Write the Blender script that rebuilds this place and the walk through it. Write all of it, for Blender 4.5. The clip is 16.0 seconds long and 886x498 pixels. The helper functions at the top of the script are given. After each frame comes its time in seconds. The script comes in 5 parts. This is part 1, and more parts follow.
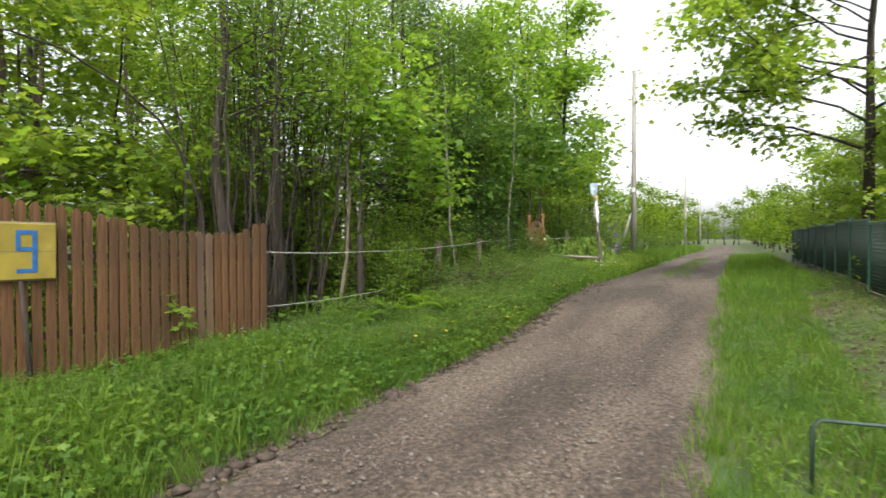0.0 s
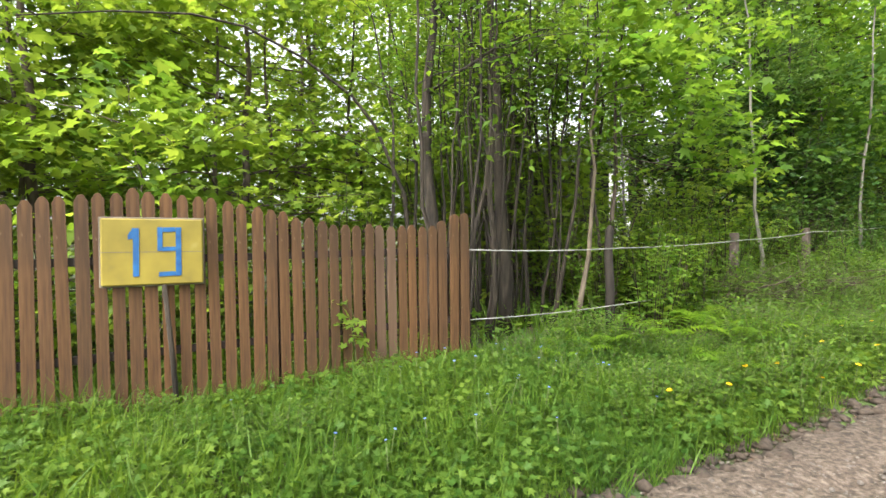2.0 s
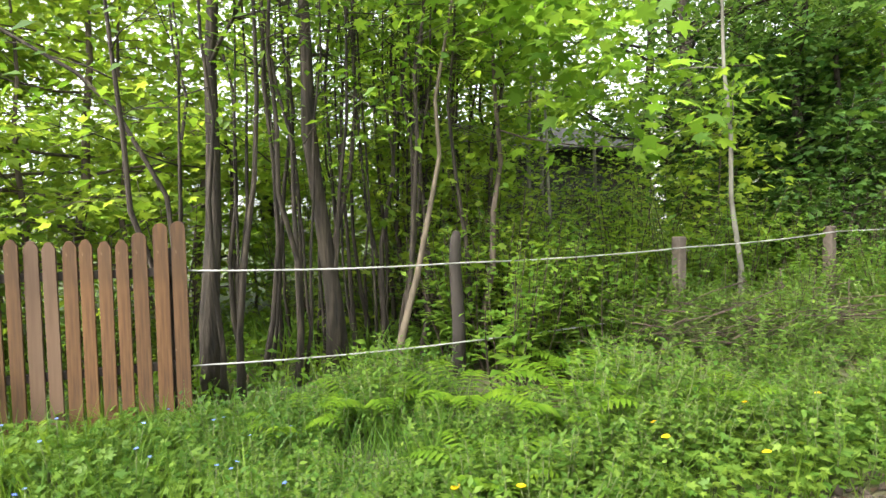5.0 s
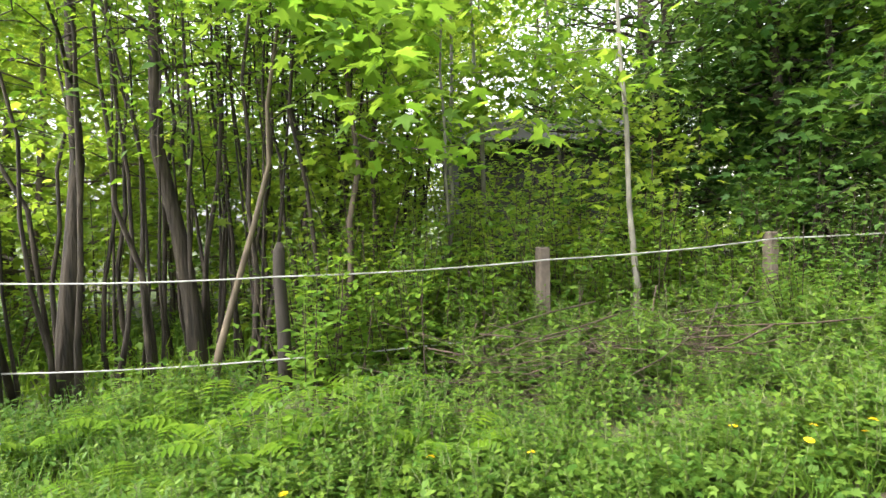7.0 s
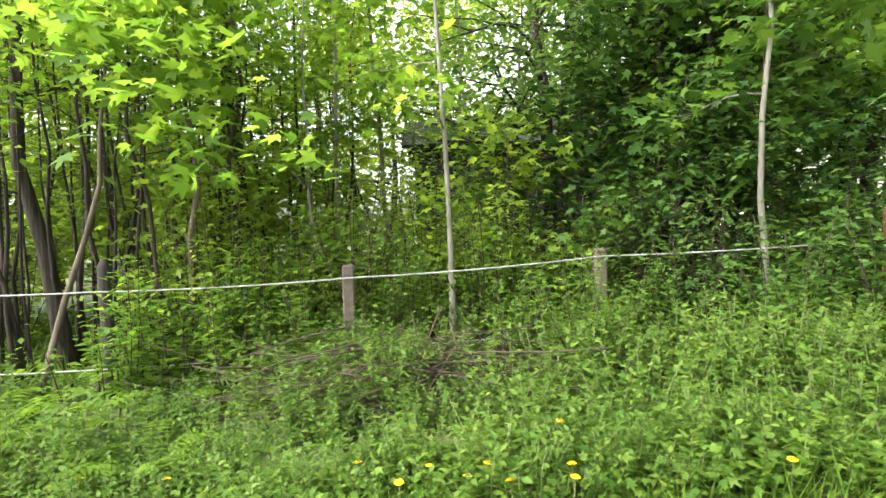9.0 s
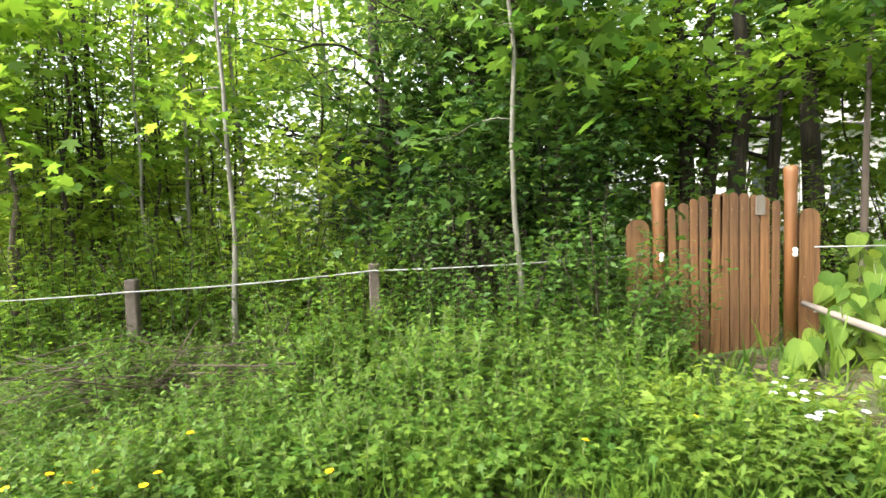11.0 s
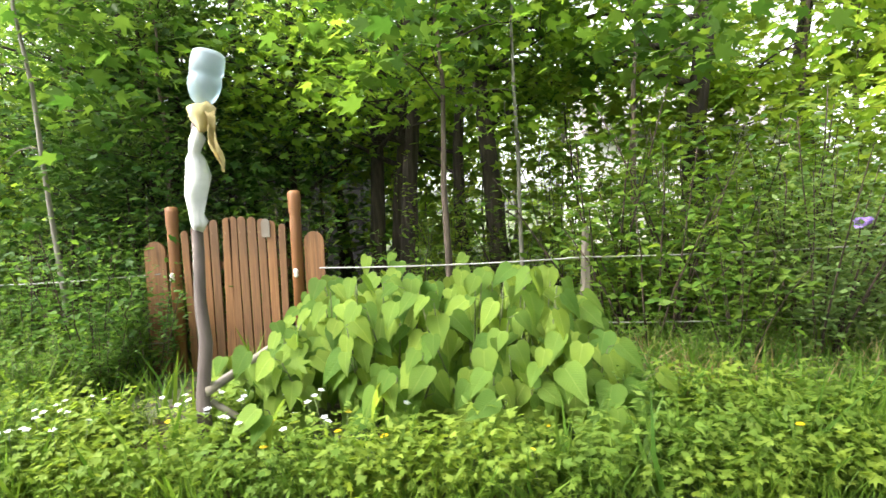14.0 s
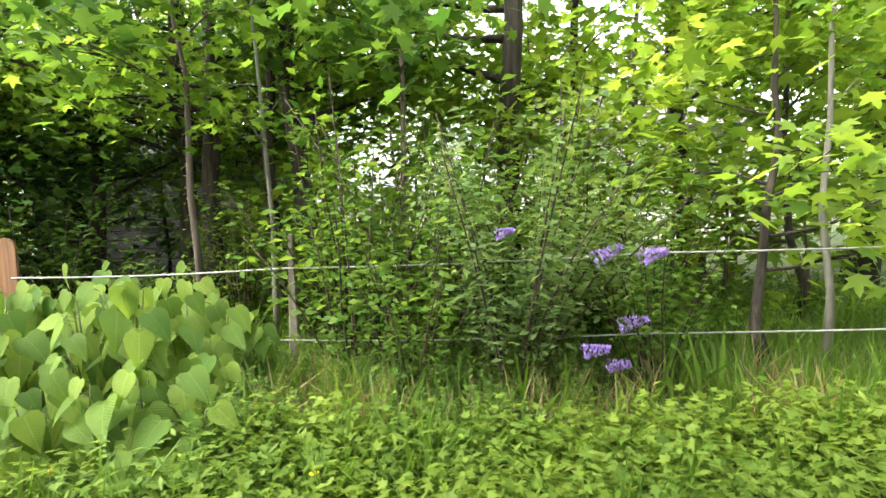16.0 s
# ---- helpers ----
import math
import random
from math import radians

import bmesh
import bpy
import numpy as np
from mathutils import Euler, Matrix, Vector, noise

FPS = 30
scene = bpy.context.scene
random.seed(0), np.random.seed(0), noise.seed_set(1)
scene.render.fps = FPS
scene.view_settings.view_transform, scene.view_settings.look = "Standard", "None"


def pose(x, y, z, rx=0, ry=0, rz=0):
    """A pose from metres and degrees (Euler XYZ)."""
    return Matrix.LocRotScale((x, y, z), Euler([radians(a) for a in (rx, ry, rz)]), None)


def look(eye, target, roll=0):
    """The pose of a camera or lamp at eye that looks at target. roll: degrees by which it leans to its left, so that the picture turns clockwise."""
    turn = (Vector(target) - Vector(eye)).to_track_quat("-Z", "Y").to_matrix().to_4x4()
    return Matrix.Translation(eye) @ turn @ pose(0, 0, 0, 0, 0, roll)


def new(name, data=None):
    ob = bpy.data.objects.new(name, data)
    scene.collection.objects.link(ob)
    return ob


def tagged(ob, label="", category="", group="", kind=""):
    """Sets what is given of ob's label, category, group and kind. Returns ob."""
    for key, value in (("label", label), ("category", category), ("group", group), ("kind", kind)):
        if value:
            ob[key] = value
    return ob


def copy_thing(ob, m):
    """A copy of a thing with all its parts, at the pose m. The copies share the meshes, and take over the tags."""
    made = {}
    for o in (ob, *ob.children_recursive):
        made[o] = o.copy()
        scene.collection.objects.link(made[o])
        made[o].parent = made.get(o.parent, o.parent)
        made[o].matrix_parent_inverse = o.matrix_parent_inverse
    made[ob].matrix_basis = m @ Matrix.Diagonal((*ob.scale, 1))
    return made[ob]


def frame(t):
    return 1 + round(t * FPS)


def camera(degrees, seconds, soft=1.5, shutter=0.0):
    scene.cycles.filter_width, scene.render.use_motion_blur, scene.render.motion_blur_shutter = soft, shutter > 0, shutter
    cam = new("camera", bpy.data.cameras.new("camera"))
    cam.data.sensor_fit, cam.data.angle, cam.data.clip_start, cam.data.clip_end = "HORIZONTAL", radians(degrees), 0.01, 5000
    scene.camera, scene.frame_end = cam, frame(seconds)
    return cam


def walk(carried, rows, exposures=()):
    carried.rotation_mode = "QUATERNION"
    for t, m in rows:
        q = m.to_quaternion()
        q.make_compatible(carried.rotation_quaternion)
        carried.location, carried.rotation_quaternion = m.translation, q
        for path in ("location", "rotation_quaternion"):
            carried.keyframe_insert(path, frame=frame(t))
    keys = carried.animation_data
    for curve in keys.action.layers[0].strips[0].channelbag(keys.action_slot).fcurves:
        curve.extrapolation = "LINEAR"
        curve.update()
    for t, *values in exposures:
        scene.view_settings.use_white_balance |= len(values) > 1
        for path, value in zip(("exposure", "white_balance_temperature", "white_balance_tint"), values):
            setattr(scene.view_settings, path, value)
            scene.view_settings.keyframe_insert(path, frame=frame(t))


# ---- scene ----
cam = camera(79.4, 16.0, shutter=0.15)
PATH = [
    (0, (-0.044, -0.18, 1.451), (1.708, 0.784, 1.416), -0.1),
    (0.5, (0.381, 0.35, 1.447), (1.922, 1.625, 1.406), -0.3),
    (1, (0.884, 0.49, 1.447), (2.193, 2.001, 1.402), -0.7),
    (1.5, (1.426, 0.537, 1.46), (2.507, 2.219, 1.414), -0.9),
    (2, (1.936, 0.63, 1.461), (2.942, 2.357, 1.404), -0.8),
    (2.5, (2.494, 0.711, 1.508), (3.44, 2.472, 1.437), -0.7),
    (3, (3.048, 0.754, 1.528), (3.961, 2.532, 1.454), -0.8),
    (3.5, (3.616, 0.866, 1.505), (4.527, 2.645, 1.445), -1.2),
    (3.7, (3.839, 0.882, 1.477), (4.733, 2.67, 1.413), -1.2),
    (5.8, (6.326, 0.788, 1.577), (6.777, 2.734, 1.5), -1.9),
    (6, (6.571, 0.84, 1.547), (6.99, 2.794, 1.465), -1.9),
    (6.5, (7.21, 0.744, 1.586), (7.534, 2.716, 1.501), -1.9),
    (7, (7.744, 0.631, 1.625), (7.978, 2.616, 1.538), -2.0),
    (7.5, (8.274, 0.581, 1.666), (8.445, 2.571, 1.575), -2.2),
    (8, (8.804, 0.522, 1.711), (8.923, 2.516, 1.615), -2.0),
    (8.5, (9.332, 0.517, 1.714), (9.378, 2.514, 1.615), -2.1),
    (8.7, (9.54, 0.496, 1.728), (9.573, 2.494, 1.628), -2.1),
    (10.8, (11.635, 0.237, 1.898), (11.647, 2.232, 1.762), -2.1),
    (11, (11.892, 0.166, 1.912), (11.896, 2.161, 1.776), -2.2),
    (11.5, (12.566, -0.002, 1.968), (12.547, 1.993, 1.832), -2.1),
    (12, (13.315, -0.037, 1.987), (13.264, 1.958, 1.85), -2.2),
    (12.5, (14.109, -0.062, 1.975), (14.034, 1.932, 1.839), -2.2),
    (12.8, (14.558, -0.106, 1.94), (14.497, 1.888, 1.801), -2.2),
    (13, (14.873, -0.104, 1.96), (14.807, 1.89, 1.823), -2.2),
    (13.5, (15.655, -0.071, 1.974), (15.604, 1.923, 1.838), -2.2),
    (14, (16.466, 0.002, 1.948), (16.364, 1.995, 1.812), -2.3),
    (14.5, (17.255, 0.091, 1.93), (17.118, 2.082, 1.794), -2.1),
    (15, (17.954, 0.247, 1.919), (17.801, 2.236, 1.782), -2.2),
    (15.5, (18.508, 0.438, 1.938), (18.369, 2.428, 1.802), -2.3),
    (16, (18.962, 0.56, 1.908), (18.836, 2.551, 1.771), -2.1),
]
EXPOSURES = [(0, 0.97), (0.5, 1.08), (1, 1.3), (1.5, 1.5), (2, 1.58), (3.5, 1.82), (6, 1.98), (8.5, 2.15), (11, 2.2), (12.5, 2.15), (13.5, 2.23), (16, 2.45)]
walk(cam, [(t, look(*p)) for t, *p in PATH], EXPOSURES)

# ---- light ----
world = bpy.data.worlds.new("overcast_sky")
scene.world = world
world.use_nodes = True
wn = world.node_tree.nodes
sky = wn.new("ShaderNodeTexSky")
sky.sky_type = 'NISHITA'
sky.sun_disc = False
sky.sun_elevation = radians(49.3)
sky.sun_rotation = radians(243.4)
sky.air_density, sky.dust_density, sky.ozone_density = 1.0, 4.0, 1.0
haze = wn.new("ShaderNodeHueSaturation")
haze.inputs["Saturation"].default_value = 0.18
haze.inputs["Value"].default_value = 1.5
world.node_tree.links.new(sky.outputs["Color"], haze.inputs["Color"])
world.node_tree.links.new(haze.outputs["Color"], wn["Background"].inputs["Color"])
wn["Background"].inputs["Strength"].default_value = 0.15
sun = new("sun", bpy.data.lights.new("sun", 'SUN'))
sun.data.energy, sun.data.angle, sun.data.color = 1.5, radians(40), (1.0, 0.95, 0.86)
sun.matrix_world = look((-10, -5, 13), (0, 0, 0))


# ---- materials ----
def shader(name):
    m = bpy.data.materials.new(name)
    m.use_nodes = True
    nt = m.node_tree
    return m, nt, nt.nodes, nt.nodes["Principled BSDF"]


def noise_node(nt, scale, detail=4.0, stretch=(1, 1, 1), space="Object"):
    tc = nt.nodes.new("ShaderNodeTexCoord")
    mp = nt.nodes.new("ShaderNodeMapping")
    mp.inputs["Scale"].default_value = stretch
    tx = nt.nodes.new("ShaderNodeTexNoise")
    tx.inputs["Scale"].default_value = scale
    tx.inputs["Detail"].default_value = detail
    nt.links.new(tc.outputs[space], mp.inputs["Vector"])
    nt.links.new(mp.outputs["Vector"], tx.inputs["Vector"])
    return tx.outputs["Fac"]


def ramp(nt, fac, stops):
    r = nt.nodes.new("ShaderNodeValToRGB")
    while len(r.color_ramp.elements) < len(stops):
        r.color_ramp.elements.new(0.5)
    for e, (p, c) in zip(r.color_ramp.elements, stops):
        e.position, e.color = p, (*c, 1)
    nt.links.new(fac, r.inputs["Fac"])
    return r.outputs["Color"]


def blend(nt, a, b, fac, mode='MIX'):
    x = nt.nodes.new("ShaderNodeMix")
    x.data_type, x.blend_type = 'RGBA', mode
    for sock, v in ((x.inputs[0], fac), (x.inputs[6], a), (x.inputs[7], b)):
        if isinstance(v, bpy.types.NodeSocket):
            nt.links.new(v, sock)
        elif isinstance(v, tuple):
            sock.default_value = (*v, 1)
        else:
            sock.default_value = v
    return x.outputs[2]


def relief(nt, bsdf, height, strength, distance):
    b = nt.nodes.new("ShaderNodeBump")
    b.inputs["Strength"].default_value, b.inputs["Distance"].default_value = strength, distance
    nt.links.new(height, b.inputs["Height"])
    nt.links.new(b.outputs["Normal"], bsdf.inputs["Normal"])


def calc(nt, op, a, b=0.0):
    x = nt.nodes.new("ShaderNodeMath")
    x.operation = op
    for sock, v in zip(x.inputs, (a, b)):
        if isinstance(v, bpy.types.NodeSocket):
            nt.links.new(v, sock)
        else:
            sock.default_value = v
    return x.outputs[0]


def leaf_veins(nt, colour, bsdf):
    """Pale midrib and slanting side veins of a large leaf, with the blade quilted between them."""
    tc = nt.nodes.new("ShaderNodeTexCoord")
    xyz = nt.nodes.new("ShaderNodeSeparateXYZ")
    nt.links.new(tc.outputs["Object"], xyz.inputs[0])
    ax = calc(nt, 'ABSOLUTE', xyz.outputs["X"])
    wave = calc(nt, 'SINE', calc(nt, 'MULTIPLY', calc(nt, 'SUBTRACT', xyz.outputs["Y"], calc(nt, 'MULTIPLY', ax, 0.8)), 44.0))
    side = calc(nt, 'POWER', calc(nt, 'ABSOLUTE', calc(nt, 'MULTIPLY', wave, 0.999)), 14.0)
    rib = calc(nt, 'LESS_THAN', ax, 0.014)
    vein = calc(nt, 'MAXIMUM', calc(nt, 'MULTIPLY', side, 0.3), rib)
    quilt = calc(nt, 'SUBTRACT', calc(nt, 'MULTIPLY', noise_node(nt, 14, 4), 0.8), vein)
    relief(nt, bsdf, quilt, 0.6, 0.03)
    return blend(nt, colour, blend(nt, colour, (1.35, 1.2, 1.6), 1.0, 'MULTIPLY'), vein)


def leaf_mat(name, dark, light, glow=0.5, rough=0.5, single=False):
    """Leaf: tint varies from leaf to leaf and over the plant; part of the light shines through."""
    m, nt, n, p = shader(name)
    g = n.new("ShaderNodeNewGeometry")
    pick = n.new("ShaderNodeObjectInfo").outputs["Random"] if single else g.outputs["Random Per Island"]
    c = ramp(nt, pick, [(0.0, dark), (0.55, tuple((a + b) / 2 for a, b in zip(dark, light))), (1.0, light)])
    patch = ramp(nt, noise_node(nt, 0.9, 2), [(0.3, (0.72, 0.8, 0.95)), (0.7, (1.15, 1.08, 1.1))])
    c = blend(nt, c, patch, 1.0, 'MULTIPLY')
    nt.links.new(c, p.inputs["Base Color"])
    p.inputs["Roughness"].default_value = rough
    p.inputs["Specular IOR Level"].default_value = 0.22
    if single:
        c = leaf_veins(nt, c, p)
        nt.links.new(c, p.inputs["Base Color"])
    t = n.new("ShaderNodeBsdfTranslucent")
    nt.links.new(blend(nt, c, (1.85, 1.66, 1.05), 1.0, 'MULTIPLY'), t.inputs["Color"])
    mx = n.new("ShaderNodeMixShader")
    mx.inputs[0].default_value = glow
    nt.links.new(p.outputs[0], mx.inputs[1])
    nt.links.new(t.outputs[0], mx.inputs[2])
    nt.links.new(mx.outputs[0], n["Material Output"].inputs["Surface"])
    return m


def rough_mat(name, stops, scale=6.0, stretch=(1, 1, 1), rough=0.85, bump=0.4, depth=0.01, detail=6.0, vary=0.0, fine=0.0):
    """Matt surface: noise in two sizes, bump, and a tint by object."""
    m, nt, n, p = shader(name)
    f = noise_node(nt, scale, detail, stretch)
    c = ramp(nt, f, stops)
    big = ramp(nt, noise_node(nt, scale * 0.13, 3), [(0.3, (0.8, 0.8, 0.8)), (0.7, (1.15, 1.13, 1.1))])
    c = blend(nt, c, big, 1.0, 'MULTIPLY')
    if vary:
        o = n.new("ShaderNodeObjectInfo")
        v = ramp(nt, o.outputs["Random"], [(0, (1 - vary,) * 3), (0.8, (1 + vary * 0.4,) * 3), (1, (1 + vary, 1 + vary * 1.1, 1 + vary * 1.2))])
        c = blend(nt, c, v, 1.0, 'MULTIPLY')
    nt.links.new(c, p.inputs["Base Color"])
    p.inputs["Roughness"].default_value = rough
    relief(nt, p, f, bump, depth)
    return m


M = {}
M["leaf_maple"] = leaf_mat("maple_leaf", (0.084, 0.178, 0.02), (0.188, 0.3, 0.042), 0.68)
M["leaf_bright"] = leaf_mat("bright_leaf", (0.118, 0.21, 0.024), (0.235, 0.33, 0.05), 0.64)
M["leaf_mid"] = leaf_mat("green_leaf", (0.055, 0.125, 0.012), (0.135, 0.225, 0.024), 0.52)
M["leaf_dark"] = leaf_mat("dark_leaf", (0.044, 0.102, 0.022), (0.118, 0.198, 0.042), 0.54)
# Darkened green: holds the shade beside the gate in its colour; dark weeds share it.
M["leaf_shade"] = leaf_mat("shade_tinted_leaf", (0.036, 0.092, 0.014), (0.095, 0.175, 0.028), 0.5)
M["leaf_lilac"] = leaf_mat("lilac_leaf", (0.075, 0.14, 0.035), (0.17, 0.235, 0.075), 0.5)
M["leaf_herb"] = leaf_mat("herb_leaf", (0.048, 0.116, 0.013), (0.135, 0.215, 0.028), 0.45)
M["leaf_fresh"] = leaf_mat("fresh_herb_leaf", (0.1, 0.175, 0.02), (0.205, 0.285, 0.04), 0.5, 0.6)
M["leaf_shoot"] = leaf_mat("shoot_leaf", (0.075, 0.165, 0.018), (0.175, 0.275, 0.034), 0.52, 0.6)
M["leaf_big"] = leaf_mat("heart_leaf", (0.075, 0.155, 0.018), (0.235, 0.33, 0.045), 0.45, 0.55, True)
# Deep leaf green, lowered further to carry the gloom beside the gate.
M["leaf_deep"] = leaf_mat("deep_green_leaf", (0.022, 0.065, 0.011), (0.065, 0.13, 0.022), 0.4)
M["leaf_far"] = leaf_mat("far_leaf", (0.07, 0.14, 0.012), (0.16, 0.24, 0.02), 0.55)
M["grass"] = leaf_mat("grass_blade", (0.052, 0.118, 0.012), (0.135, 0.22, 0.026), 0.42)
M["straw"] = leaf_mat("dry_grass", (0.16, 0.12, 0.05), (0.30, 0.24, 0.12), 0.3)
M["dead_leaf"] = leaf_mat("dead_leaf", (0.05, 0.032, 0.018), (0.16, 0.11, 0.07), 0.15)
M["fern"] = leaf_mat("fern_leaf", (0.09, 0.18, 0.01), (0.16, 0.26, 0.02), 0.5)
M["petal_yellow"] = leaf_mat("yellow_petal", (0.75, 0.5, 0.01), (0.85, 0.62, 0.02), 0.2)
M["petal_white"] = leaf_mat("white_petal", (0.7, 0.72, 0.72), (0.85, 0.85, 0.85), 0.3)
M["petal_blue"] = leaf_mat("blue_petal", (0.12, 0.2, 0.55), (0.25, 0.35, 0.75), 0.2)
M["petal_lilac"] = leaf_mat("lilac_petal", (0.22, 0.14, 0.42), (0.42, 0.32, 0.62), 0.3)
M["bark_dark"] = rough_mat("dark_bark", [(0.3, (0.01, 0.0075, 0.005)), (0.55, (0.034, 0.026, 0.018)), (0.75, (0.075, 0.06, 0.043))], 22, (1, 1, 0.12), 0.95, 1.0, 0.03)
M["bark_brown"] = rough_mat("brown_bark", [(0.3, (0.045, 0.032, 0.024)), (0.7, (0.13, 0.1, 0.08))], 14, (1, 1, 0.15), 0.9, 0.7, 0.02)
M["bark_pale"] = rough_mat("pale_bark", [(0.3, (0.085, 0.078, 0.06)), (0.7, (0.2, 0.19, 0.16))], 16, (1, 1, 0.3), 0.8, 0.4, 0.01)
M["bark_lean"] = rough_mat("tan_bark", [(0.3, (0.055, 0.042, 0.027)), (0.7, (0.125, 0.1, 0.068))], 16, (1, 1, 0.3), 0.85, 0.4, 0.01)
M["stem"] = rough_mat("green_stem", [(0.3, (0.06, 0.09, 0.025)), (0.7, (0.13, 0.15, 0.05))], 20, rough=0.7, bump=0.1)
M["twig"] = rough_mat("dead_twig", [(0.3, (0.018, 0.011, 0.008)), (0.7, (0.065, 0.041, 0.028))], 12, rough=0.9, bump=0.2)
def board_mat(name, dark, mid, light, chip):
    """Stained boards: grain along the board, faded streaks, chipped pale spots, a tint by board."""
    m, nt, n, p = shader(name)
    f = noise_node(nt, 14, 8, (4.0, 4.0, 0.22))
    c = ramp(nt, f, [(0.3, dark), (0.52, mid), (0.72, light)])
    fade = ramp(nt, noise_node(nt, 2.2, 5, (1, 1, 0.5)), [(0.35, (0.72, 0.74, 0.76)), (0.65, (1.15, 1.12, 1.08))])
    c = blend(nt, c, fade, 1.0, 'MULTIPLY')
    chips = ramp(nt, noise_node(nt, 26, 4, (1, 1, 0.45)), [(0.69, (0, 0, 0)), (0.74, (1, 1, 1))])
    c = blend(nt, c, chip, chips)
    v = ramp(nt, n.new("ShaderNodeObjectInfo").outputs["Random"], [(0, (0.72, 0.74, 0.76)), (0.6, (1.0, 1.0, 1.0)), (1, (1.22, 1.2, 1.16))])
    c = blend(nt, c, v, 1.0, 'MULTIPLY')
    nt.links.new(c, p.inputs["Base Color"])
    p.inputs["Roughness"].default_value = 0.8
    relief(nt, p, f, 0.5, 0.006)
    return m


M["fence"] = board_mat("stained_boards", (0.05, 0.022, 0.007), (0.094, 0.043, 0.0125), (0.124, 0.06, 0.021), (0.155, 0.1, 0.056))
M["fence_grey"] = rough_mat("weathered_wood", [(0.25, (0.075, 0.038, 0.018)), (0.75, (0.13, 0.082, 0.05))], 9, (3.0, 1, 0.16), 0.85, 0.3, 0.004, vary=0.15)
M["gate"] = board_mat("red_stained_boards", (0.078, 0.033, 0.011), (0.148, 0.067, 0.022), (0.2, 0.1, 0.038), (0.24, 0.155, 0.09))
M["gate_post"] = rough_mat("orange_stained_wood", [(0.2, (0.125, 0.048, 0.014)), (0.8, (0.205, 0.088, 0.028))], 9, (3.0, 1, 0.16), 0.6, 0.2, 0.004)
M["grey_wood"] = rough_mat("grey_wood", [(0.25, (0.08, 0.066, 0.052)), (0.75, (0.2, 0.176, 0.145))], 12, (1, 1, 0.15), 0.85, 0.4, 0.006)
M["bare_pole"] = rough_mat("weathered_bare_pole", [(0.3, (0.045, 0.034, 0.03)), (0.55, (0.1, 0.08, 0.074)), (0.68, (0.15, 0.125, 0.115)), (0.72, (0.42, 0.39, 0.35))], 9, (1, 1, 0.3), 0.85, 0.6, 0.01)
M["pale_wood"] = rough_mat("bare_pale_wood", [(0.25, (0.13, 0.112, 0.09)), (0.75, (0.26, 0.235, 0.2))], 12, (1, 0.2, 1), 0.8, 0.3, 0.006)
M["dark_wood"] = rough_mat("rotten_dark_wood", [(0.25, (0.013, 0.01, 0.008)), (0.75, (0.045, 0.036, 0.027))], 12, (1, 1, 0.2), 0.9, 0.6, 0.01)
M["concrete"] = rough_mat("old_concrete", [(0.25, (0.06, 0.046, 0.036)), (0.75, (0.13, 0.104, 0.085))], 18, rough=0.9, bump=0.4, depth=0.004)
M["shed"] = rough_mat("black_tarred_boards", [(0.25, (0.01, 0.01, 0.011)), (0.75, (0.035, 0.034, 0.034))], 6, (1, 1, 4), 0.8, 0.4, 0.01)
M["siding"] = rough_mat("white_siding", [(0.3, (0.62, 0.6, 0.58)), (0.7, (0.78, 0.77, 0.75))], 3, rough=0.6, bump=0.1)
M["roofing"] = rough_mat("grey_roofing", [(0.3, (0.12, 0.11, 0.11)), (0.7, (0.22, 0.2, 0.2))], 5, rough=0.7, bump=0.2)
M["yellow_paint"] = rough_mat("yellow_paint", [(0.22, (0.15, 0.115, 0.03)), (0.4, (0.22, 0.17, 0.022)), (0.65, (0.265, 0.208, 0.027)), (0.85, (0.33, 0.275, 0.075))], 6, (1, 1, 1), 0.6, 0.2, 0.003)
M["blue_paint"] = rough_mat("blue_paint", [(0.3, (0.008, 0.065, 0.2)), (0.7, (0.018, 0.13, 0.34))], 14, rough=0.5, bump=0.1, depth=0.003)
M["wire"] = rough_mat("galvanised_rod", [(0.3, (0.15, 0.15, 0.14)), (0.7, (0.34, 0.34, 0.33))], 7, rough=0.45, bump=0.1, depth=0.002)
M["white_rag"] = rough_mat("white_plastic_rag", [(0.3, (0.42, 0.44, 0.45)), (0.7, (0.6, 0.61, 0.62))], 9, rough=0.5, bump=0.5, depth=0.01)
M["yellow_rag"] = rough_mat("yellowed_cloth", [(0.3, (0.4, 0.32, 0.13)), (0.7, (0.56, 0.48, 0.27))], 9, rough=0.8, bump=0.5, depth=0.01)
M["porcelain"] = rough_mat("white_porcelain", [(0.3, (0.65, 0.62, 0.58)), (0.7, (0.8, 0.78, 0.75))], 9, rough=0.3, bump=0.05)
M["green_metal"] = rough_mat("green_painted_metal", [(0.3, (0.008, 0.045, 0.03)), (0.7, (0.018, 0.085, 0.057))], 9, rough=0.5, bump=0.1)
M["dark_mesh"] = rough_mat("dark_green_mesh", [(0.3, (0.008, 0.022, 0.014)), (0.7, (0.014, 0.036, 0.024))], 9, rough=0.6, bump=0.1)
M["pole_wood"] = rough_mat("grey_pole_wood", [(0.3, (0.16, 0.15, 0.135)), (0.7, (0.3, 0.285, 0.26))], 10, (1, 1, 0.1), 0.85, 0.3, 0.008)
M["tin"] = rough_mat("grey_tin", [(0.3, (0.45, 0.47, 0.48)), (0.7, (0.62, 0.63, 0.63))], 5, rough=0.4, bump=0.05)
M["stone"] = rough_mat("grey_stone", [(0.3, (0.06, 0.05, 0.042)), (0.7, (0.17, 0.15, 0.128))], 30, rough=0.9, bump=0.3, depth=0.003)
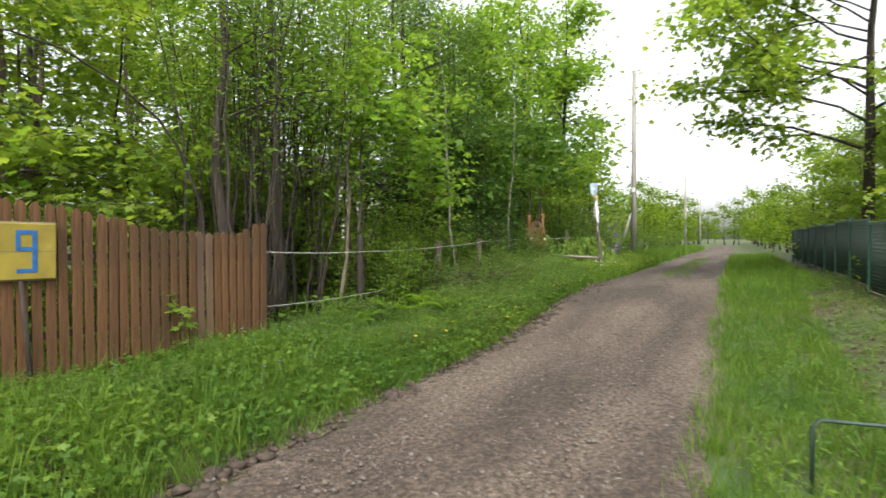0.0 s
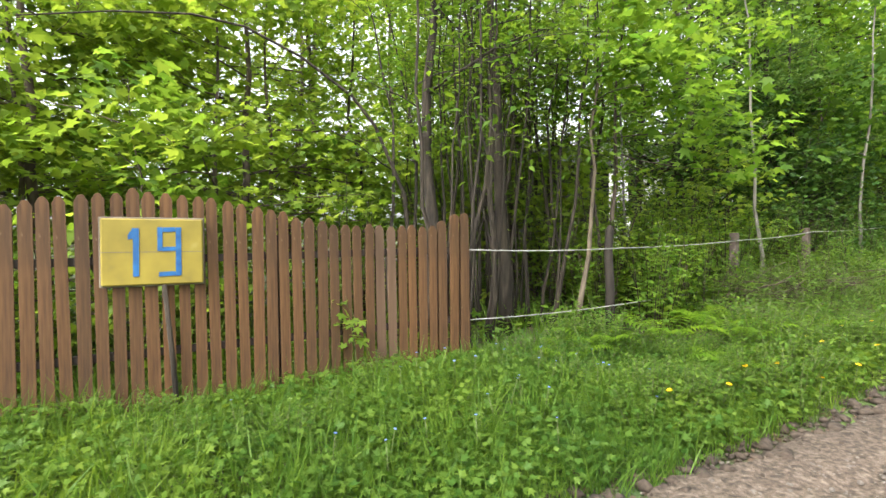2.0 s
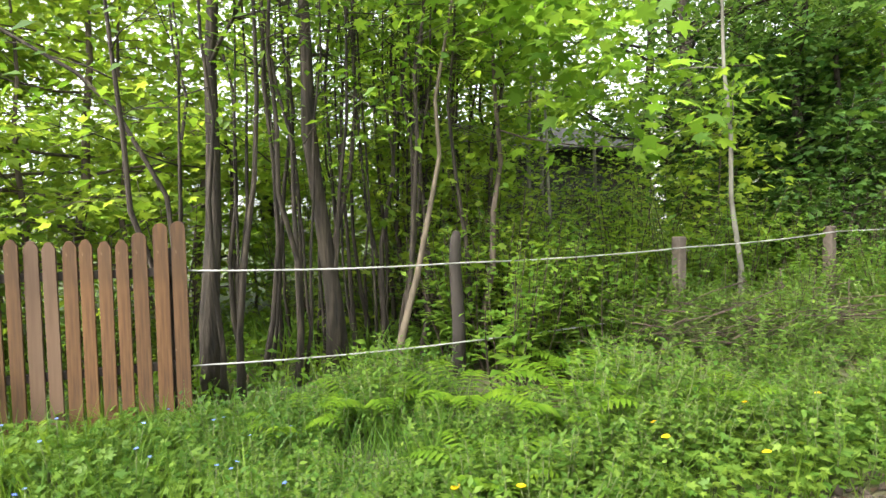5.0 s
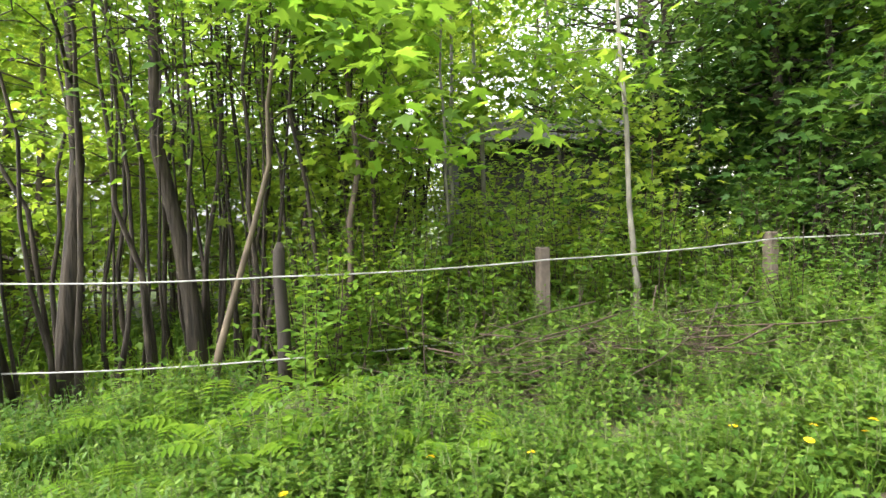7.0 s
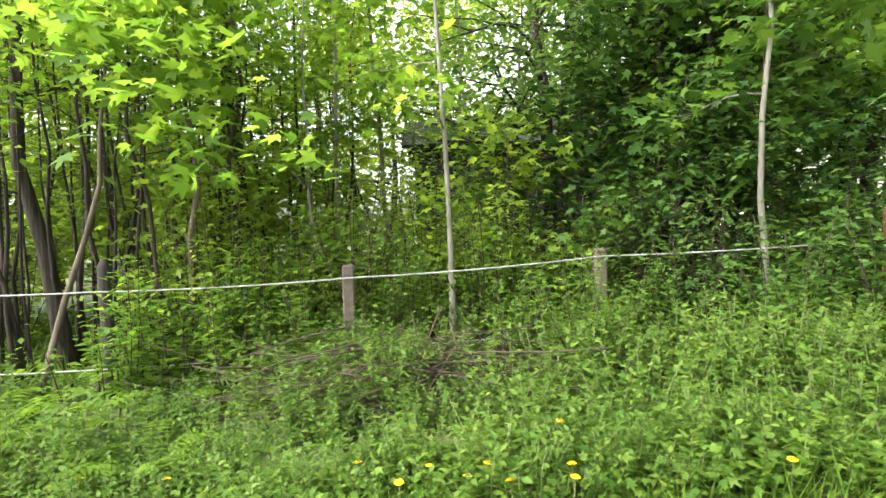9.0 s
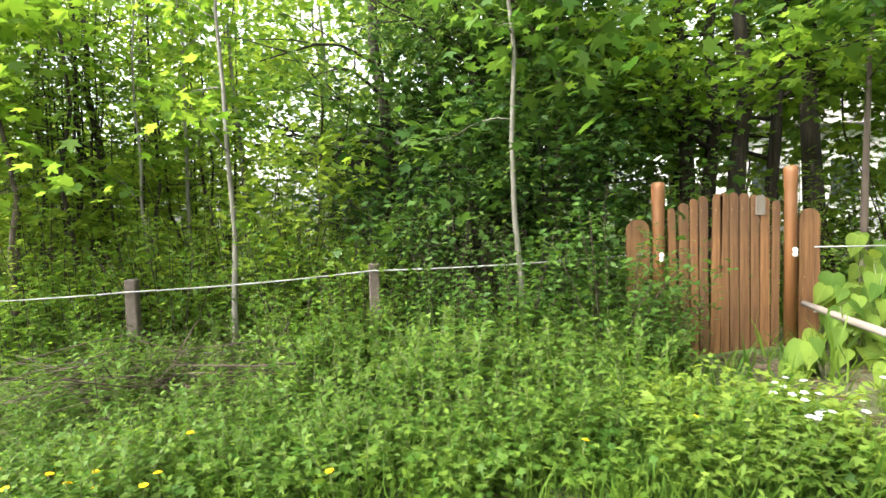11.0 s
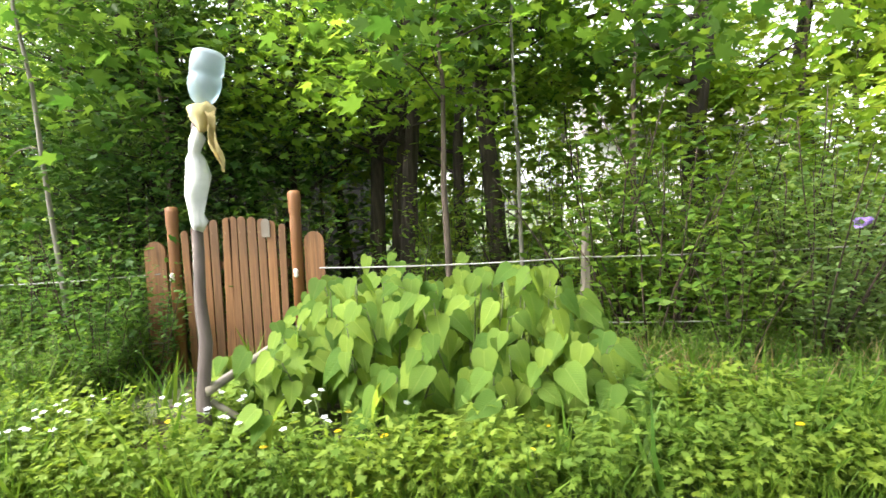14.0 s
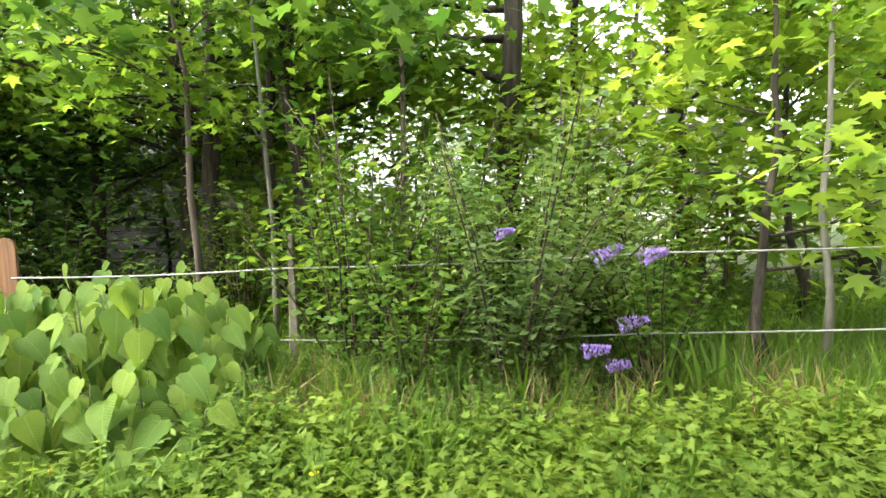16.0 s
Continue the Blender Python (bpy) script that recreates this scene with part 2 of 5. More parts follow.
M["clod"] = rough_mat("dark_soil", [(0.3, (0.022, 0.015, 0.01)), (0.7, (0.07, 0.052, 0.038))], 25, rough=0.95, bump=0.6, depth=0.01)


def bottle_mat():
    m, nt, n, p = shader("pale_blue_plastic")
    nt.links.new(ramp(nt, noise_node(nt, 7, 3), [(0.35, (0.46, 0.58, 0.68)), (0.65, (0.66, 0.74, 0.8))]), p.inputs["Base Color"])
    p.inputs["Transmission Weight"].default_value = 0.7
    p.inputs["Roughness"].default_value = 0.3
    p.inputs["IOR"].default_value = 1.2
    return m


def pane_mat():
    m, nt, n, p = shader("window_glass")
    p.inputs["Base Color"].default_value = (0.05, 0.06, 0.07, 1)
    p.inputs["Roughness"].default_value = 0.08
    return m


def ground_mat():
    """Leaf litter, moss and soil."""
    m, nt, n, p = shader("forest_soil")
    c = ramp(nt, noise_node(nt, 9, 8), [(0.3, (0.03, 0.026, 0.014)), (0.55, (0.07, 0.06, 0.03)), (0.75, (0.11, 0.09, 0.05))])
    green = ramp(nt, noise_node(nt, 1.3, 5), [(0.35, (0.03, 0.06, 0.012)), (0.7, (0.07, 0.12, 0.02))])
    mask = ramp(nt, noise_node(nt, 0.5, 6), [(0.35, (0, 0, 0)), (0.6, (1, 1, 1))])
    c = blend(nt, c, green, mask)
    nt.links.new(c, p.inputs["Base Color"])
    p.inputs["Roughness"].default_value = 0.95
    relief(nt, p, noise_node(nt, 22, 8), 0.9, 0.03)
    return m


def road_mat():
    """Trodden gravel and earth: stones in two sizes, damp dark patches, paler wheel tracks."""
    m, nt, n, p = shader("gravel_road")
    f = noise_node(nt, 26, 10)
    c = ramp(nt, f, [(0.3, (0.026, 0.019, 0.013)), (0.5, (0.078, 0.06, 0.045)), (0.7, (0.15, 0.123, 0.098))])
    v = n.new("ShaderNodeTexVoronoi")
    v.inputs["Scale"].default_value = 60
    tc = n.new("ShaderNodeTexCoord")
    nt.links.new(tc.outputs["Object"], v.inputs["Vector"])
    chips = ramp(nt, v.outputs["Color"], [(0.2, (0.8, 0.78, 0.76)), (0.8, (1.15, 1.13, 1.11))])
    c = blend(nt, c, chips, 0.8, 'MULTIPLY')
    damp = ramp(nt, noise_node(nt, 0.7, 5, (0.35, 1.6, 1)), [(0.38, (0.5, 0.46, 0.42)), (0.6, (1.15, 1.12, 1.1))])
    c = blend(nt, c, damp, 1.0, 'MULTIPLY')
    nt.links.new(c, p.inputs["Base Color"])
    p.inputs["Roughness"].default_value = 0.9
    h = blend(nt, v.outputs["Distance"], f, 0.6)
    relief(nt, p, h, 0.9, 0.02)
    return m


M["bottle"], M["pane"], M["ground"], M["road"] = bottle_mat(), pane_mat(), ground_mat(), road_mat()


# ---- mesh tools ----
def np_mesh(name, verts, tris, material, smooth=False):
    me = bpy.data.meshes.new(name)
    verts, tris = np.asarray(verts, np.float32), np.asarray(tris, np.int32)
    k = tris.shape[1]
    me.vertices.add(len(verts))
    me.vertices.foreach_set("co", verts.ravel())
    me.loops.add(len(tris) * k)
    me.loops.foreach_set("vertex_index", tris.ravel())
    me.polygons.add(len(tris))
    me.polygons.foreach_set("loop_start", np.arange(0, len(tris) * k, k, dtype=np.int32))
    me.update(calc_edges=True)
    me.validate()
    if smooth:
        me.shade_smooth()
    me.materials.append(material)
    return me


def child(name, me, parent, label="", m=None):
    ob = new(name, me)
    ob.parent = parent
    if m is not None:
        ob.matrix_basis = m
    return tagged(ob, label) if label else ob


def part(name, bm, material, parent, label="", smooth=False):
    me = bpy.data.meshes.new(name)
    bm.normal_update()
    bm.to_mesh(me)
    bm.free()
    if smooth:
        me.shade_smooth()
    me.materials.append(material)
    return child(name, me, parent, label)


def thing(name, m, label, category, group="", kind=""):
    ob = new(name)
    ob.matrix_basis = m
    ob.empty_display_size = 0.1
    return tagged(ob, label, category, group, kind)


class Soup:
    """Collects pieces of geometry into one triangle mesh."""

    def __init__(self):
        self.v, self.f, self.n = [], [], 0

    def add(self, v, f):
        self.v.append(np.asarray(v, float))
        self.f.append(np.asarray(f, int) + self.n)
        self.n += len(v)

    def tube(self, pts, radii, sides=7):
        pts, radii = np.asarray(pts, float), np.asarray(radii, float)
        d = np.gradient(pts, axis=0)
        d /= np.linalg.norm(d, axis=1)[:, None] + 1e-9
        ref = np.array([0.31, 0.95, 0.05]) if abs(d[0][1]) < 0.8 else np.array([0.95, 0.2, 0.1])
        u = np.cross(d, ref)
        u /= np.linalg.norm(u, axis=1)[:, None] + 1e-9
        w = np.cross(d, u)
        a = np.linspace(0, 2 * np.pi, sides, endpoint=False)
        ring = np.cos(a)[None, :, None] * u[:, None] + np.sin(a)[None, :, None] * w[:, None]
        v = (pts[:, None] + ring * radii[:, None, None]).reshape(-1, 3)
        f = []
        for i in range(len(pts) - 1):
            for j in range(sides):
                a0, a1 = i * sides + j, i * sides + (j + 1) % sides
                f += [(a0, a1, a1 + sides), (a0, a1 + sides, a0 + sides)]
        top = (len(pts) - 1) * sides
        for j in range(1, sides - 1):
            f += [(0, j + 1, j), (top, top + j, top + j + 1)]
        self.add(v, f)

    def scatter(self, tv, tf, pos, along, normal, size):
        """Copies of a leaf shape (y along, z its face) at many places."""
        pos, along, normal = (np.asarray(a, float) for a in (pos, along, normal))
        along = along / (np.linalg.norm(along, axis=1)[:, None] + 1e-9)
        side = np.cross(along, normal)
        side /= np.linalg.norm(side, axis=1)[:, None] + 1e-9
        normal = np.cross(side, along)
        tv = np.asarray(tv, float)
        size = np.asarray(size, float).reshape(-1, 1, 1)
        v = pos[:, None] + size * (tv[None, :, 0:1] * side[:, None] + tv[None, :, 1:2] * along[:, None] + tv[None, :, 2:3] * normal[:, None])
        f = np.asarray(tf)[None] + (np.arange(len(pos)) * len(tv))[:, None, None]
        self.add(v.reshape(-1, 3), f.reshape(-1, 3))

    def mesh(self, name, material, smooth=False):
        return np_mesh(name, np.concatenate(self.v), np.concatenate(self.f), material, smooth)


LANCE = ([(0, 0, 0), (-0.15, 0.4, 0.05), (0.15, 0.4, 0.05), (0, 1, -0.12), (0, 0.45, -0.01)], [(0, 4, 1), (1, 4, 3), (0, 2, 4), (2, 3, 4)])
BLADE = ([(-0.02, 0, 0), (0.02, 0, 0), (-0.016, 0.5, 0.0), (0.016, 0.5, 0.0), (0, 1, -0.22)], [(0, 1, 3), (0, 3, 2), (2, 3, 4)])


def lobed():
    """Five-lobed maple leaf with toothed tips, slightly cupped."""
    r = [(-152, 0.3), (-118, 0.46), (-92, 0.29), (-70, 0.44), (-56, 0.64), (-44, 0.43), (-28, 0.3), (-14, 0.5), (0, 0.76)]
    r = r + [(-a, l) for a, l in r[-2::-1]]
    v = [(0, 0.36, -0.03), (0, 0, 0)] + [(l * math.sin(radians(a)), 0.36 + l * math.cos(radians(a)), -0.2 * l * l) for a, l in r]
    n = len(r)
    return v, [(0, i + 3, i + 2) for i in range(n - 1)] + [(0, 2, 1), (0, 1, n + 1)]


def small_lobed():
    """The same leaf with fewer points, for crowns further off."""
    r = [(-120, 0.42), (-88, 0.26), (-56, 0.6), (-28, 0.29), (0, 0.76), (28, 0.29), (56, 0.6), (88, 0.26), (120, 0.42)]
    v = [(0, 0, 0)] + [(l * math.sin(radians(a)), 0.36 + l * math.cos(radians(a)), -0.2 * l * l) for a, l in r]
    return v, [(0, i + 2, i + 1) for i in range(8)]


MAPLE = lobed()
MAPLE_SMALL = small_lobed()
OVAL4 = ([(0, 0, 0), (-0.24, 0.42, 0.06), (0.24, 0.42, 0.06), (0, 1, -0.1), (0, 0.45, -0.01)], LANCE[1])
PAIR = ([(0, 0, 0), (-0.27, 0.45, 0.06), (0.27, 0.45, 0.06), (0, 1, -0.08)], [(0, 3, 1), (0, 2, 3)])


def spray(rng, n, tilt=0.55, fall=0.25):
    """Directions and faces for n leaves: most lie flat, tips hang a little."""
    a = rng.uniform(0, 2 * np.pi, n)
    along = np.stack([np.cos(a), np.sin(a), rng.normal(-fall, 0.35, n)], 1)
    normal = np.stack([rng.normal(0, tilt, n), rng.normal(0, tilt, n), np.ones(n)], 1)
    return along, normal


def smooth01(t):
    t = np.clip(t, 0, 1)
    return t * t * (3 - 2 * t)


def ground_z(x, y):
    """Height of the ground: the lane climbs a little, its verges are banked."""
    x, y = np.asarray(x, float), np.asarray(y, float)
    z = 0.42 * smooth01((x - 5.0) / 7.5)
    z = z + 0.16 * smooth01((y - 2.55) / 1.3) + 0.18 * smooth01((-y - 0.4) / 2.2)
    wild = smooth01((y - 2.7) / 0.8) + smooth01((-y - 0.1) / 0.8)
    z = z + wild * 0.03 * (np.sin(x * 2.3 + y * 1.1) + np.sin(y * 3.1 - x * 1.3) * 0.7 + np.sin(x * 5.1 + y * 4.3) * 0.35)
    return z


def gz(x, y):
    return float(ground_z(x, y))


# ---- ground and lane ----
def sheet(name, xs, ys, zf, material, label, category):
    gx, gy = np.meshgrid(xs, ys)
    v = np.stack([gx.ravel(), gy.ravel(), zf(gx, gy).ravel()], 1)
    nx, ny = len(xs), len(ys)
    i, j = np.meshgrid(np.arange(nx - 1), np.arange(ny - 1))
    a = (j * nx + i).ravel()
    f = np.stack([a, a + 1, a + nx + 1, a + nx], 1)
    return tagged(new(name, np_mesh(name, v, f, material, True)), label, category, kind="structure")


def under_lane(x, y):
    return ground_z(x, y) - 0.05 * smooth01((y - 0.15) / 0.3) * smooth01((2.45 - y) / 0.3)


gxs = np.concatenate([[-900, -300, -100, -40, -15, -6], np.arange(-3, 34, 0.25), [36, 40, 46, 55, 70, 100, 160, 300, 600, 1500]])
gys = np.concatenate([[-900, -300, -100, -40, -15, -8], np.arange(-5, 9, 0.2), [10, 12, 15, 20, 28, 40, 70, 150, 400, 1200]])
sheet("ground", gxs, gys, under_lane, M["ground"], "uneven earth with moss and leaf litter", "ground")


def lane():
    """Gravel strip with ragged edges and two faint ruts."""
    rng = np.random.default_rng(5)
    xs = np.concatenate([np.arange(-30, -2, 1.0), np.arange(-2, 16, 0.08), np.arange(16, 40, 0.4), np.arange(40, 108, 4.0)])
    t = np.linspace(0, 1, 34)
    lo = -0.08 + 0.03 * np.sin(xs * 1.7) + 0.02 * np.sin(xs * 4.9 + 1)
    hi = 2.58 + 0.06 * np.sin(xs * 1.3 + 2) + 0.05 * np.sin(xs * 5.7) + rng.normal(0, 0.025, len(xs))
    y = lo[:, None] + (hi - lo)[:, None] * t
    x = np.repeat(xs[:, None], len(t), 1)
    edge = np.minimum(t, 1 - t)[None]
    z = ground_z(x, np.clip(y, 0.0, 2.5)) + 0.004 + rng.normal(0, 0.006, x.shape) - 0.035 * np.exp(-((y - 0.75) / 0.25) ** 2) - 0.035 * np.exp(-((y - 1.9) / 0.25) ** 2) + 0.02
    z = z - 0.05 * smooth01(1 - edge / 0.03)
    nt_ = len(t)
    i, j = np.meshgrid(np.arange(len(xs) - 1), np.arange(nt_ - 1), indexing="ij")
    a = (i * nt_ + j).ravel()
    f = np.stack([a, a + nt_, a + nt_ + 1, a + 1], 1)
    v = np.stack([x, y, z], 2).reshape(-1, 3)
    tagged(new("road", np_mesh("road", v, f, M["road"], True)), "narrow gravel lane with ragged muddy edges", "road", kind="structure")


lane()

ICO = bmesh.new()
bmesh.ops.create_icosphere(ICO, subdivisions=1, radius=1.0)
ICO_V = np.array([v.co[:] for v in ICO.verts])
ICO_F = np.array([[v.index for v in f.verts] for f in ICO.faces])
ICO.free()


def lumps(name, xy, sizes, material, label, category, sink=0.3, seed=1):
    """Many small stones or clods, each of its own shape, in one mesh."""
    rng = np.random.default_rng(seed)
    n = len(xy)
    z = ground_z(xy[:, 0], xy[:, 1]) + 0.012
    jit = 1 + rng.normal(0, 0.22, (n, len(ICO_V), 1))
    flat = np.stack([rng.uniform(0.7, 1.2, n), rng.uniform(0.7, 1.2, n), rng.uniform(0.4, 0.75, n)], 1)[:, None]
    v = ICO_V[None] * jit * flat * sizes[:, None, None] + np.concatenate([xy, (z + sizes * 0.2)[:, None]], 1)[:, None]
    f = ICO_F[None] + (np.arange(n) * len(ICO_V))[:, None, None]
    tagged(new(name, np_mesh(name, v.reshape(-1, 3), f.reshape(-1, 3), material)), label, category, kind="stuff")


rg = np.random.default_rng(11)
n = 4200
lumps("gravel", np.stack([2 + 12 * rg.random(n) ** 1.3, rg.uniform(0.0, 2.6, n)], 1), 0.006 + 0.016 * rg.random(n) ** 3, M["stone"], "loose grey stones lying on the gravel lane", "gravel", seed=2)
n = 1500
cx = rg.uniform(0.5, 13, n)
lumps("soil_clods", np.stack([cx, 2.58 + 0.06 * np.sin(cx * 1.3 + 2) + rg.normal(0, 0.11, n)], 1), 0.01 + 0.055 * rg.random(n) ** 4, M["clod"], "dark crumbled soil along the edge of the lane", "soil", seed=3)


# ---- grass and low plants ----
def outside_bed(xy):
    """True where neither the bed of heart-leaved plants nor the trodden path to the gate keeps the grass out."""
    bed = (np.abs(xy[:, 0] - 16.2) < 1.25) & (xy[:, 1] > 2.98) & (xy[:, 1] < 4.6)
    path = (np.abs(xy[:, 0] - 14.38 - 0.06 * np.sin(xy[:, 1] * 4)) < 0.2) & (xy[:, 1] > 2.95) & (xy[:, 1] < 4.8)
    return ~(bed | path)


def grass(name, x0, x1, y0, y1, count, h0, h1, seed, material, label, lean=0.35, power=1.0, wide=1.0):
    rng = np.random.default_rng(seed)
    tuft = rng.uniform([x0, y0], [x1, y1], (count // 9, 2))
    tall = rng.uniform(0.6, 1.25, len(tuft))
    pick = rng.integers(0, len(tuft), count)
    xy = tuft[pick] + rng.normal(0, 0.05, (count, 2))
    keep = (xy[:, 1] > y0 - 0.03) & (xy[:, 1] < y1 + 0.1) & outside_bed(xy)
    xy, pick = xy[keep], pick[keep]
    k = len(xy)
    pos = np.concatenate([xy, (ground_z(xy[:, 0], xy[:, 1]) - 0.01)[:, None]], 1)
    along = np.stack([rng.normal(0, lean, k), rng.normal(0, lean, k), np.ones(k)], 1)
    a = rng.uniform(0, 2 * np.pi, k)
    normal = np.stack([np.cos(a), np.sin(a), np.zeros(k)], 1)
    size = (h0 + (h1 - h0) * rng.random(k) ** power) * tall[pick]
    s = Soup()
    tv = np.array(BLADE[0]) * (wide * 0.75, 1, 1)
    s.scatter(tv, BLADE[1], pos, along, normal, size)
    return tagged(new(name, s.mesh(name, material)), label, "grass", kind="stuff")


grass("grass", 0.0, 6.5, 2.62, 3.5, 16000, 0.08, 0.32, 21, M["grass"], "short fresh green grass along the lane", power=2.0, lean=0.3)
grass("grass", -1.0, 6.5, 3.3, 5.3, 14000, 0.12, 0.36, 22, M["grass"], "green grass growing up against the fence")
grass("grass", 6.5, 13.5, 2.62, 3.4, 7000, 0.1, 0.32, 23, M["grass"], "green grass between the weeds", power=1.5)
grass("grass", 12.5, 23, 2.55, 3.6, 24000, 0.1, 0.3, 24, M["grass"], "lush tall grass at the edge of the lane")
grass("grass", 17.0, 24, 3.6, 5.6, 9000, 0.15, 0.45, 25, M["grass"], "long grass under the fence wire", wide=0.6)
grass("grass", 1.5, 12, -1.2, 0.08, 17000, 0.07, 0.24, 31, M["grass"], "short grass on the verge", power=1.3, wide=1.4)
grass("grass", 1.5, 14, -2.2, -0.9, 4500, 0.05, 0.16, 32, M["grass"], "thin grass among brown leaf litter", wide=1.4)
grass("grass", 12, 34, -1.7, 0.1, 16000, 0.1, 0.32, 26, M["grass"], "taller grass further along the verge", power=1.5, wide=2.2)
grass("grass", 13, 60, 2.6, 4.6, 16000, 0.2, 0.5, 27, M["grass"], "tall roadside grass", wide=2)
grass("grass", 15, 30, 1.0, 1.6, 4000, 0.06, 0.16, 28, M["grass"], "thin grass strip between the wheel ruts")
grass("grass", -4, 24, 5.3, 9.0, 16000, 0.15, 0.5, 29, M["grass"], "sparse shaded grass under the trees", wide=1.5)
grass("dry_grass", 17.4, 21, 3.5, 4.5, 1500, 0.15, 0.45, 30, M["straw"], "dry straw-coloured grass tufts under the lilac", lean=0.6)


def rosettes(name, x0, x1, y0, y1, count, leaves, h, size, shape, material, seed, label, bias=1.0):
    """Low herbs: several stems each, leaves spread flat in tiers."""
    rng = np.random.default_rng(seed)
    xy = np.stack([rng.uniform(x0, x1, count), y0 + (y1 - y0) * rng.random(count) ** bias], 1)
    xy = xy[outside_bed(xy)]
    count = len(xy)
    base = np.concatenate([xy, ground_z(xy[:, 0], xy[:, 1])[:, None]], 1)
    hh = h * rng.uniform(0.5, 1.2, count)
    pick = np.repeat(np.arange(count), leaves)
    k = len(pick)
    f = rng.uniform(0.35, 1.0, k)
    a = rng.uniform(0, 2 * np.pi, k)
    r = rng.uniform(0.01, 0.1, k)
    pos = base[pick] + np.stack([np.cos(a) * r, np.sin(a) * r, hh[pick] * f], 1)
    along = np.stack([np.cos(a), np.sin(a), rng.normal(0.0, 0.35, k)], 1)
    normal = np.stack([rng.normal(0, 0.4, k), rng.normal(0, 0.4, k), np.ones(k)], 1)
    s = Soup()
    s.scatter(shape[0], shape[1], pos, along, normal, size * rng.uniform(0.6, 1.25, k))
    return tagged(new(name, s.mesh(name, material)), label, "weeds", kind="stuff")


rosettes("ground_elder", 0.0, 5.6, 2.75, 5.0, 2000, 9, 0.2, 0.057, MAPLE_SMALL, M["leaf_herb"], 41, "low broad-leaved ground elder in the grass")
rosettes("ground_elder", 5.0, 14.0, 2.68, 3.35, 1000, 10, 0.26, 0.058, MAPLE_SMALL, M["leaf_herb"], 42, "dense low green weeds beside the lane")
rosettes("ground_elder", 13.0, 22.0, 2.6, 3.5, 1700, 11, 0.34, 0.058, MAPLE_SMALL, M["leaf_fresh"], 43, "fresh green herbs at the edge of the lane")
rosettes("ground_elder", 2.0, 16.0, -2.3, -0.3, 1100, 8, 0.16, 0.05, OVAL4, M["leaf_herb"], 44, "low weeds on the verge")
rosettes("tall_herbs", 12.8, 22.0, 2.65, 3.4, 560, 14, 0.4, 0.075, LANCE, M["leaf_fresh"], 46, "tall leafy herbs at the edge of the lane")
rosettes("undergrowth", -3.0, 23.0, 5.3, 10.0, 2600, 9, 0.4, 0.11, OVAL4, M["leaf_mid"], 45, "leafy undergrowth beneath the trees")


def litter(name, x0, x1, y0, y1, count, seed, label):
    rng = np.random.default_rng(seed)
    xy = rng.uniform([x0, y0], [x1, y1], (count, 2))
    pos = np.concatenate([xy, (ground_z(xy[:, 0], xy[:, 1]) + 0.012)[:, None]], 1)
    al, no = spray(rng, count, 0.3, 0.0)
    al[:, 2] *= 0.3
    s = Soup()
    s.scatter(OVAL4[0], OVAL4[1], pos, al, no, rng.uniform(0.03, 0.08, count))
    return tagged(new(name, s.mesh(name, M["dead_leaf"])), label, "leaf litter", kind="stuff")


litter("leaf_litter", 2, 20, -2.3, -0.8, 9000, 61, "brown fallen leaves on the slope")
litter("leaf_litter", 0.5, 13, 2.4, 2.85, 1600, 63, "brown leaf crumbs along the edge of the lane")
litter("leaf_litter", 5, 23, 3.2, 8.0, 9000, 62, "brown fallen leaves under the weeds")
litter("leaf_litter", 14.15, 14.6, 2.95, 4.7, 500, 64, "brown leaf crumbs on the trodden path to the gate")


def flowers(name, pts, size, material, label, stem_h, seed, petals=9):
    """Small blooms on thin stalks, each one a thing."""
    rng = np.random.default_rng(seed)
    st, bl = Soup(), Soup()
    st.tube([(0, 0, 0), (0.01, 0, stem_h * 0.5), (0, 0, stem_h)], [0.003, 0.0025, 0.002], 4)
    k = petals
    for tier in range(2):
        a = np.arange(k) * 2 * np.pi / k + tier * 0.3
        al = np.stack([np.cos(a), np.sin(a), np.full(k, 0.15 + tier * 0.5)], 1)
        bl.scatter([(-0.2, 0, 0), (0.2, 0, 0), (0.26, 0.8, 0.02), (-0.26, 0.8, 0.02), (0, 1, 0)], [(0, 1, 2), (0, 2, 3), (3, 2, 4)],
                   np.tile((0, 0, stem_h), (k, 1)), al, np.tile((0, 0, 1.0), (k, 1)), np.full(k, size * (1 - tier * 0.3)))
    first = None
    for x, y in pts:
        m = pose(x, y, gz(x, y), rng.uniform(-12, 18), rng.uniform(-12, 12), rng.uniform(0, 360))
        if first is None:
            first = thing(name, m, label, "flower", group=name + "s in the verge")
            child("stalk", st.mesh("stalk", M["stem"]), first)
            tagged(child("bloom", bl.mesh("bloom", material), first), kind="stuff")
        else:
            copy_thing(first, m)


rg = np.random.default_rng(77)
flowers("dandelion", [(x, y) for x, y in zip(rg.uniform(5.2, 18.5, 34), rg.uniform(2.62, 3.15, 34))], 0.024, M["petal_yellow"], "yellow dandelion in bloom among the weeds", 0.3, 1, 12)
flowers("white_flower", [(x, y) for x, y in zip(np.concatenate([rg.normal(13.85, 0.2, 16), rg.normal(15.15, 0.33, 26)]), rg.uniform(2.85, 3.3, 42))], 0.024, M["petal_white"], "small white flower in the grass", 0.36, 2, 5)
flowers("forget_me_not", [(x, y) for x, y in zip(rg.uniform(2.4, 5.5, 30), rg.uniform(2.9, 4.6, 30))], 0.013, M["petal_blue"], "tiny blue forget-me-not in the grass", 0.3, 3, 5)


